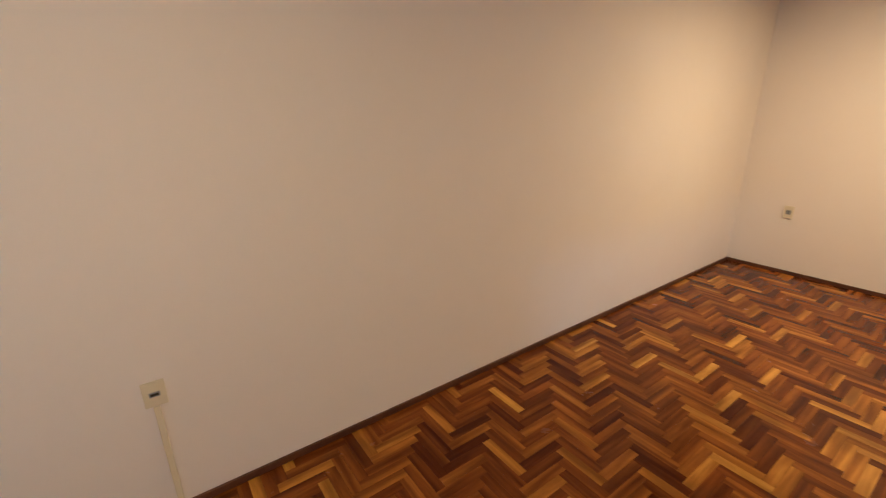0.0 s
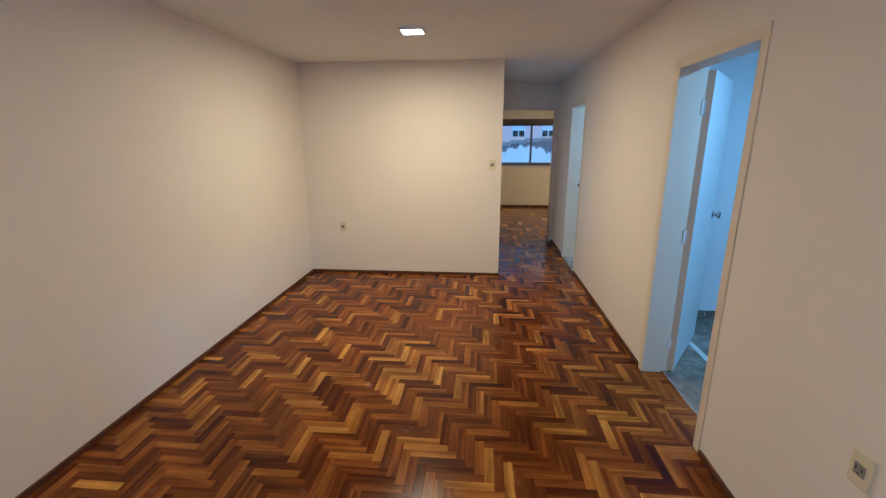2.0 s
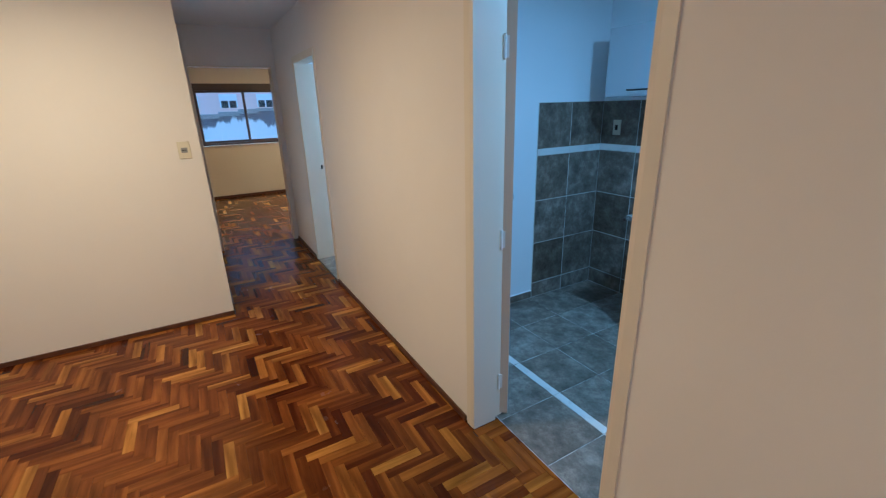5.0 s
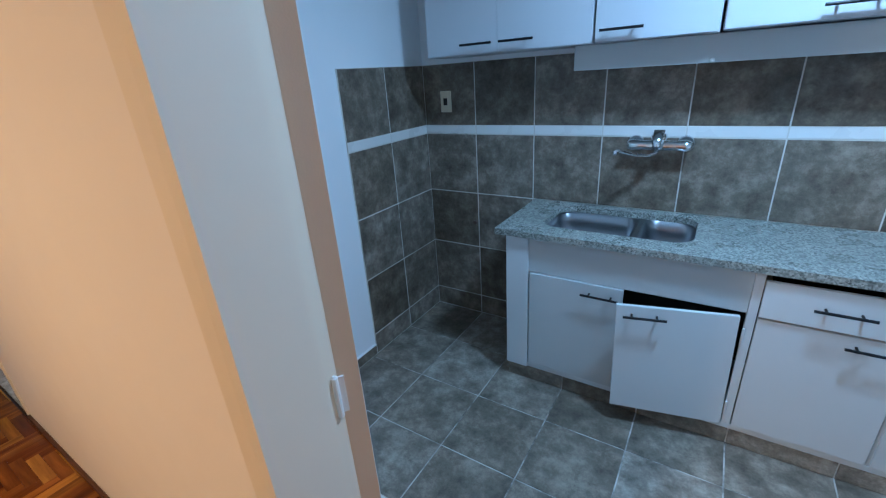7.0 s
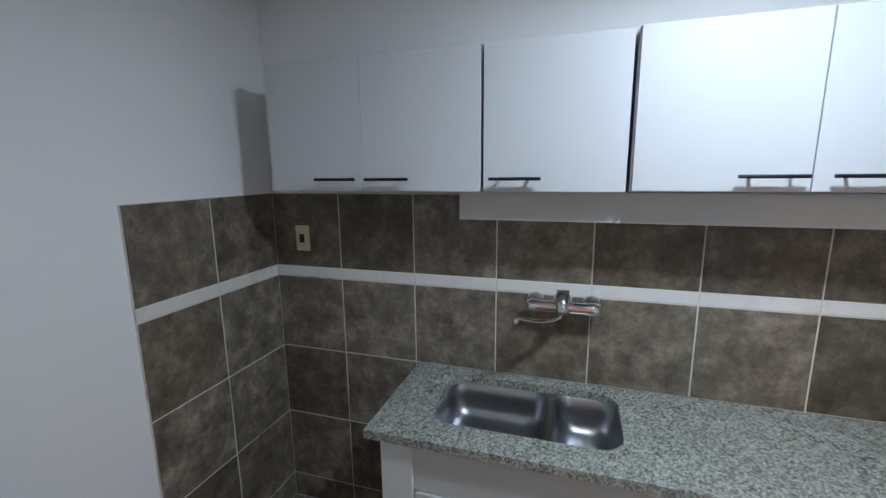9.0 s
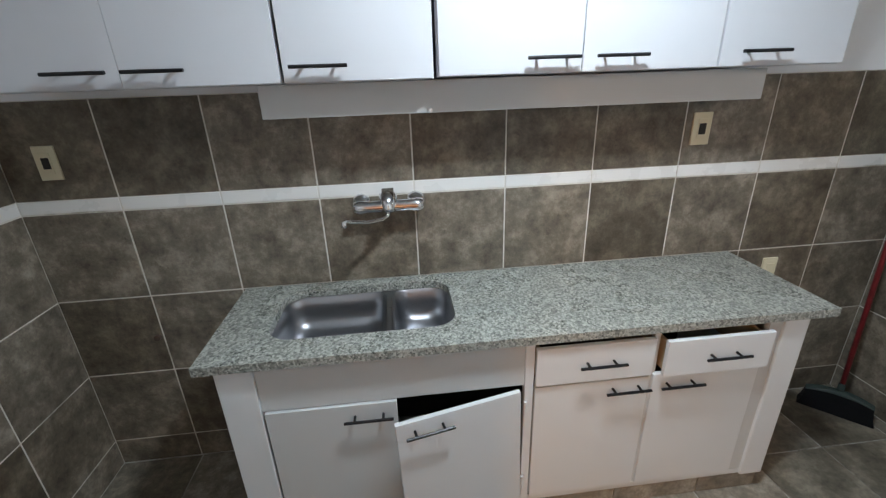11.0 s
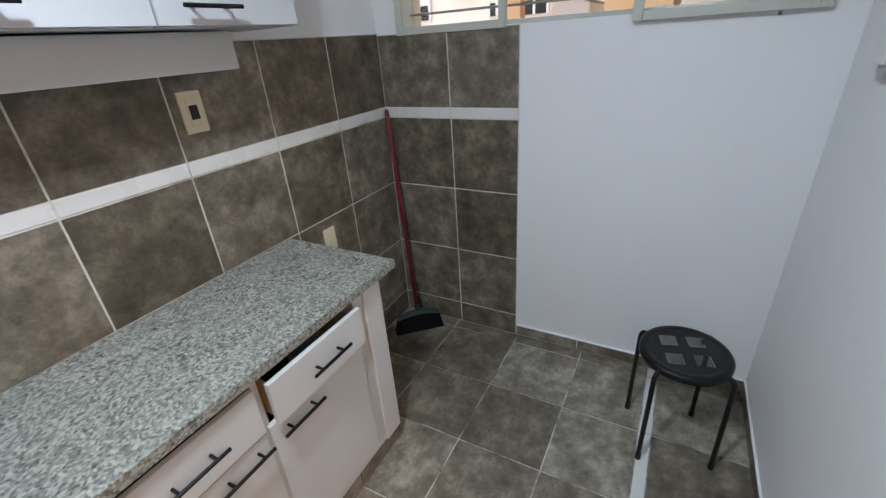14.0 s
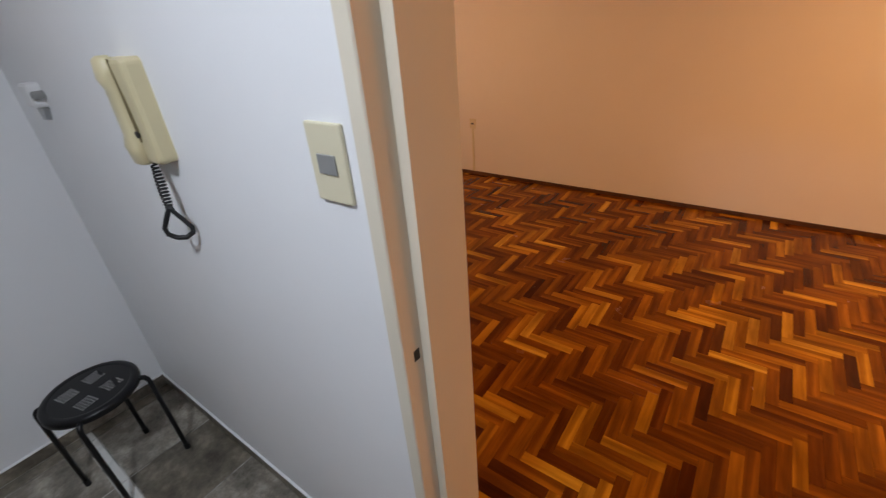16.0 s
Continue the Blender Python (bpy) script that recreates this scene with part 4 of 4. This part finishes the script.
part("wall", loft(bmesh.new(), [[(x, y, z) for y, z in ((-9, -6), (8, -6), (8, wall_top(8)), (-9, wall_top(-9)))] for x in (XF + 4, XF + 4.25)], True, True), old_wall, par)
bm = bmesh.new()
random.seed(4)
for k in range(34):
    y = -9 + k * 0.5
    z = wall_top(y + 0.5)
    box(bm, XF + 3.96, XF + 4.29, y, y + 0.5, z - 0.01, z + 0.065 + random.random() * 0.05, 0.0)
part("coping", bm, roof_grey, par, "broken grey coping")
house("apartment_house", (-16, -7, -14, 6, -6, 12), cream_render,
      [(-5.25, 2.35, 0.32, 0.78, 0.68), (-4.42, 2.06, 0.52, 0.26, 0), (-1.49, 2.3, 0.22, 0.6, 0.4), (-0.48, 2.32, 0.5, 0.9, 0.93), (-7.2, 2.3, 0.5, 0.6, 0.5), (-5.25, 4.6, 0.9, 1.0, 0.5), (-1.5, 4.6, 0.9, 1.0, 0.5), (1.4, 3.2, 1.0, 1.4, 0.3)], "cream rendered apartment house across the yard", 1)
house("tower_wall", (-5.0, -2.6, -2.30, -1.62, -6, 9), tan_render, [], "tan rendered stair tower across the yard", 1)
house("side_house", (-5.0, -3.0, -0.73, 3.0, -6, 9), tan_render, [], "tan rendered neighbouring house", 1)
porch = thing("porch", pose(0, 0, 0), "tan rendered porch with a square post and an eave", "porch")
part("post", cuboid(-3.82, -3.6, -3.81, -3.59, -6, 2.27), tan_render, porch)
part("beam", cuboid(-3.85, -3.58, -3.81, -2.31, 2.27, 2.52, bevel=0.01), cream_render, porch)
part("eave", cuboid(-4.4, -3.4, -6.5, -2.31, 2.52, 3.1, bevel=0.01), tan_render, porch)
wash = thing("wash_house", pose(0, 0, 0), "low white wash house with a sloping top", "building")
outline = ((-3.47, -6.0), (-2.78, -6.0), (-2.76, 1.92), (-3.08, 2.05), (-3.20, 2.10), (-3.45, 1.57))
part("wall", loft(bmesh.new(), [[(x, y, z) for y, z in outline] for x in (-6.0, -4.2)], True, True), white_paint, wash)
part("coping", loft(bmesh.new(), [[(x, y, z) for y, z in ((-3.09, 2.052), (-2.74, 1.917), (-2.74, 1.95), (-3.09, 2.085))] for x in (-6.0, -4.15)], True, True), roof_grey, wash, "dark sloping coping")


def air_conditioner(y, z):
    e = thing("air_conditioner", pose(-7.0, y, z), "white wall-mounted air conditioner unit", "air conditioner", "units on the cream house")
    e.scale = (0.6, 0.5, 0.55)
    part("case", cuboid(0.12, 0.42, -0.4, 0.4, 0, 0.55, bevel=0.02), white_plastic, e)
    loops = [[(0.421 + d, r * math.cos(a * math.tau / 24) - 0.1, 0.28 + r * math.sin(a * math.tau / 24)) for a in range(24)] for r, d in ((0.2, 0.0), (0.2, 0.01), (0.17, 0.01), (0.16, 0.002))]
    part("fan_grille", loft(bmesh.new(), loops, False, True), grey_plastic, e, "round grey fan grille")
    for s in (-0.3, 0.3):
        part("bracket", cuboid(0.0, 0.45, s - 0.02, s + 0.02, -0.04, 0.0), grey_plastic, e)


air_conditioner(-1.07, 2.2)
air_conditioner(-6.3, 2.75)

# ---------------------------------------------------------------- kitchen tiles: walls
P = 0.3667
GAP = 0.006
tile_meshes = {}


def tile_mesh(kind, w, h, th, mat):
    """A tile of w by h, th thick, lying in its local xy plane with its face up and slightly eased edges."""
    key = (kind, round(w, 3), round(h, 3))
    if key not in tile_meshes:
        e = 0.0015
        a, b = w / 2, h / 2
        loops = [[(sx * (a - d), sy * (b - d), z) for sx, sy in ((-1, -1), (1, -1), (1, 1), (-1, 1))] for d, z in ((0, 0), (0, th - e), (e, th))]
        tile_meshes[key] = mesh_of(kind, loft(bmesh.new(), loops, False, True), mat)
    return tile_meshes[key]


def lay(kind, parent, face, a0, a1, b0, b1, th, mat, plane):
    """One tile whose face lies in the plane: 'sink', 'east', 'west', 'north' or 'floor', spanning a0 to a1 and b0 to b1."""
    w, h = a1 - a0 - GAP, b1 - b0 - GAP
    if w < 0.012 or h < 0.012:
        return
    ca, cb = (a0 + a1) / 2, (b0 + b1) / 2
    j = random.uniform(-0.0007, 0.0004)
    ob = new(kind, tile_mesh(kind, w, h, th, mat))
    ob.parent = parent
    ob.matrix_basis = {
        "sink": lambda: pose(ca, face - th + j, cb, 90, 0, 180) ,
        "east": lambda: pose(face + th - j, ca, cb, 90, 0, -90),
        "west": lambda: pose(face - th + j, ca, cb, 90, 0, 90),
        "north": lambda: pose(ca, face + th - j, cb, 90, 0, 0),
        "floor": lambda: pose(ca, cb, face - th + j),
    }[plane]()


random.seed(11)
TH = 0.008
ROWS = [0.0, 0.137, 0.504, 0.871, 1.238, 1.288, 1.640]
sink_x = [XW, 1.372, 1.750, 2.130, 2.509, 2.878, 3.252, 3.629, 3.996, 4.362, XE]
for name, plane, face, cols, span in (("wall_tiles_sink", "sink", YB, sink_x, (XW, XE, SINK, SINK + 0.0065, 0, 1.640)),
                                      ("wall_tiles_east", "east", XE, [YB, -2.42, -2.066], (XE - 0.0025, XE + 0.004, YB + 0.0005, -2.066, 0, 1.640)),
                                      ("wall_tiles_west", "west", XW, [YB, -2.395, -2.042], (XW - 0.004, XW + 0.0025, YB + 0.0005, -2.042, 0, 1.632))):
    off = {"sink": 0.0, "east": -0.0045, "west": 0.0045}[plane]
    bed = slab(name, grout, span, label="brown-grey cement-look wall tiles with a white strip", category="wall tiles")
    for a0, a1 in zip(cols, cols[1:]):
        for i, (b0, b1) in enumerate(zip(ROWS, ROWS[1:])):
            if i == 4:
                lay("strip", bed, face + off, a0, a1, b0, b1 + 0.003, TH, strip_tile, plane)
            else:
                lay("tile", bed, face + off, a0, a1, b0, min(b1, span[5]), TH, wall_tile, plane)

# skirting tiles on the white parts of the walls and along the cabinet
floor_x = [XW] + [x for x in (4.3555 - 0.3658 * k for k in range(9, -1, -1)) if x > XW + 0.03] + [XE]
SKH = 0.066
bed = slab("skirting_east", grout, (XE - 0.004, XE + 0.004, -2.064, YK, 0, SKH), label="grey tile skirting under the white wall", category="skirting")
for a0, a1 in zip([-2.064, -1.69, -1.31], [-1.69, -1.31, YK]):
    lay("skirting_tile", bed, XE - 0.007, a0, a1, 0.0, SKH + 0.003, TH, floor_tile, "east")
bed = slab("skirting_west", grout, (XW - 0.004, XW + 0.004, -2.040, YK, 0, SKH), label="grey tile skirting under the white wall", category="skirting")
for a0, a1 in zip([-2.040, -1.69, -1.31], [-1.69, -1.31, YK]):
    lay("skirting_tile", bed, XW + 0.007, a0, a1, 0.0, SKH + 0.003, TH, floor_tile, "west")
bed = slab("skirting_north", grout, (XW, KD0 - 0.052, YK - 0.006, YK, 0, SKH), label="grey tile skirting under the white wall", category="skirting")
for a0, a1 in zip(floor_x, floor_x[1:]):
    if a0 < KD0 - 0.06:
        lay("skirting_tile", bed, YK - 0.0085, a0, min(a1, KD0 - 0.052), 0.0, SKH + 0.003, TH, floor_tile, "north")
bed = slab("skirting_cabinet", grout, (1.9, 3.922, YB + 0.02, BF - 0.014, 0, 0.083), label="grey tile plinth under the base cabinet", category="skirting")
for a0, a1 in zip(floor_x, floor_x[1:]):
    if a1 > 1.92 and a0 < 3.92:
        lay("skirting_tile", bed, BF - 0.006, max(a0, 1.895), min(a1, 3.927), 0.0, 0.086, TH, floor_tile, "sink")

# white filler bead along the top of the skirting
for span in ((XW + 0.004, KD0 - 0.05, YK - 0.010, YK, SKH + 0.0005, SKH + 0.008), (XW - 0.004, XW + 0.011, -2.037, YK - 0.012, SKH + 0.0005, SKH + 0.006), (XE - 0.011, XE + 0.004, -2.06, YK - 0.012, SKH + 0.0005, SKH + 0.006)):
    tagged(part("trim", cuboid(*span, bevel=0.002), white_paint), "white filler bead on the tile skirting", "trim", "", "structure")

# ---------------------------------------------------------------- kitchen floor tiles
fl = bpy.data.objects["floor_kitchen"]
floor_y = [YB, -2.412, -2.03, -1.662, -1.328, -1.278, -0.887]
for a0, a1 in zip(floor_x, floor_x[1:]):
    for i, (b0, b1) in enumerate(zip(floor_y, floor_y[1:])):
        if i == 4:
            lay("strip", fl, 0.0, a0, a1, b0 - 0.001, b1 + 0.001, 0.006, strip_tile, "floor")
        else:
            lay("tile", fl, 0.0, a0, a1, b0, b1, 0.006, floor_tile, "floor")

# ---------------------------------------------------------------- parquet
L, W = 0.25, 0.05
X0, Y0 = 3.537, 0.490
EASE = 0.0004
ROOMS = ((XL, XP, YD, YN), (XP, XH, YD, YP), (XH, XF, BS, BN))
PART_AREA = (2.68, 4.32, -0.75, 1.12)
random.seed(7)
wood_meshes = {}
field_v, field_f, field_uv = [], [], []
parquet_floor = bpy.data.objects["floor"]


def slat_loops(a, b):
    z = random.uniform(-0.0003, 0.0003)
    tilt = random.uniform(-0.00008, 0.00008)
    return [(-a, -b, -0.006), (a, -b, -0.006), (a, b, -0.006), (-a, b, -0.006), (-a, -b, z - EASE), (a, -b, z - EASE), (a, b, z - EASE + tilt), (-a, b, z - EASE + tilt),
            (-a + EASE, -b + EASE, z), (a - EASE, -b + EASE, z), (a - EASE, b - EASE, z + tilt), (-a + EASE, b - EASE, z + tilt)]


SLAT_FACES = [(i, (i + 1) % 4, 4 + (i + 1) % 4, 4 + i) for i in range(4)] + [(4 + i, 4 + (i + 1) % 4, 8 + (i + 1) % 4, 8 + i) for i in range(4)] + [(8, 9, 10, 11)]


def slat_mesh(a, b, variant):
    key = (round(a, 3), round(b, 3), variant)
    if key not in wood_meshes:
        me = bpy.data.meshes.new("slat")
        vs = slat_loops(a, b)
        me.from_pydata(vs, [], SLAT_FACES)
        uv = me.uv_layers.new(name="UVMap")
        off = variant * 7.3
        for k, li in enumerate(me.loops):
            v = vs[li.vertex_index]
            uv.data[k].uv = (v[0] + off, v[1] + off * 3)
        me.materials.append(slat_wood)
        wood_meshes[key] = me
    return wood_meshes[key]


count = 0


def slat(x0, x1, y0, y1, lengthwise):
    """One slat, long along x or along y."""
    global count
    w, h = x1 - x0, y1 - y0
    if w < 0.008 or h < 0.008:
        return
    cx, cy = (x0 + x1) / 2, (y0 + y1) / 2
    g = 0.0003
    a, b = ((w, h) if lengthwise else (h, w))
    a, b = a / 2 - g, b / 2 - g
    if PART_AREA[0] < cx < PART_AREA[1] and PART_AREA[2] < cy < PART_AREA[3] and count < 300:
        count += 1
        ob = new("slat", slat_mesh(a, b, random.randrange(6)))
        ob.parent = parquet_floor
        ob.matrix_basis = pose(cx, cy, 0, 0, 0, 0 if lengthwise else 90)
        return
    base_i = len(field_v)
    off = random.random() * 50
    for x, y, z in slat_loops(a, b):
        field_v.append((cx + x, cy + y, z) if lengthwise else (cx - y, cy + x, z))
        field_uv.append((x + off, y + off * 3))
    field_f.extend(tuple(base_i + i for i in f) for f in SLAT_FACES)


# fields of slats: the rooms up to their baseboards, and the strip under the kitchen doorway
FIELDS = [(rx0, rx1, ry0 + 0.012, ry1 - 0.012) for rx0, rx1, ry0, ry1 in ROOMS] + [(KD0 + 0.005, KD1 - 0.005, -0.883, YD + 0.012)]
for inner in FIELDS:
    for j in range(-60, 61):
        for i in range(-220, 221):
            px, py = X0 + i * W + j * L, Y0 + i * W - j * L
            for x0, x1, y0, y1, along_x in ((px, px + W, py, py + L, False), (px + W, px + W + L, py, py + W, True)):
                q0, q1, r0, r1 = max(x0, inner[0]), min(x1, inner[1]), max(y0, inner[2]), min(y1, inner[3])
                if q1 > q0 and r1 > r0:
                    slat(q0, q1, r0, r1, along_x)
me = bpy.data.meshes.new("parquet_field")
me.from_pydata(field_v, [], field_f)
uv = me.uv_layers.new(name="UVMap")
flat = np.empty(len(me.loops), dtype=np.int32)
me.loops.foreach_get("vertex_index", flat)
uv.data.foreach_set("uv", np.array(field_uv, dtype=np.float32)[flat].ravel())
me.materials.append(field_wood)
field = tagged(new("parquet_field", me), "", "", "", "stuff")
field.parent = parquet_floor
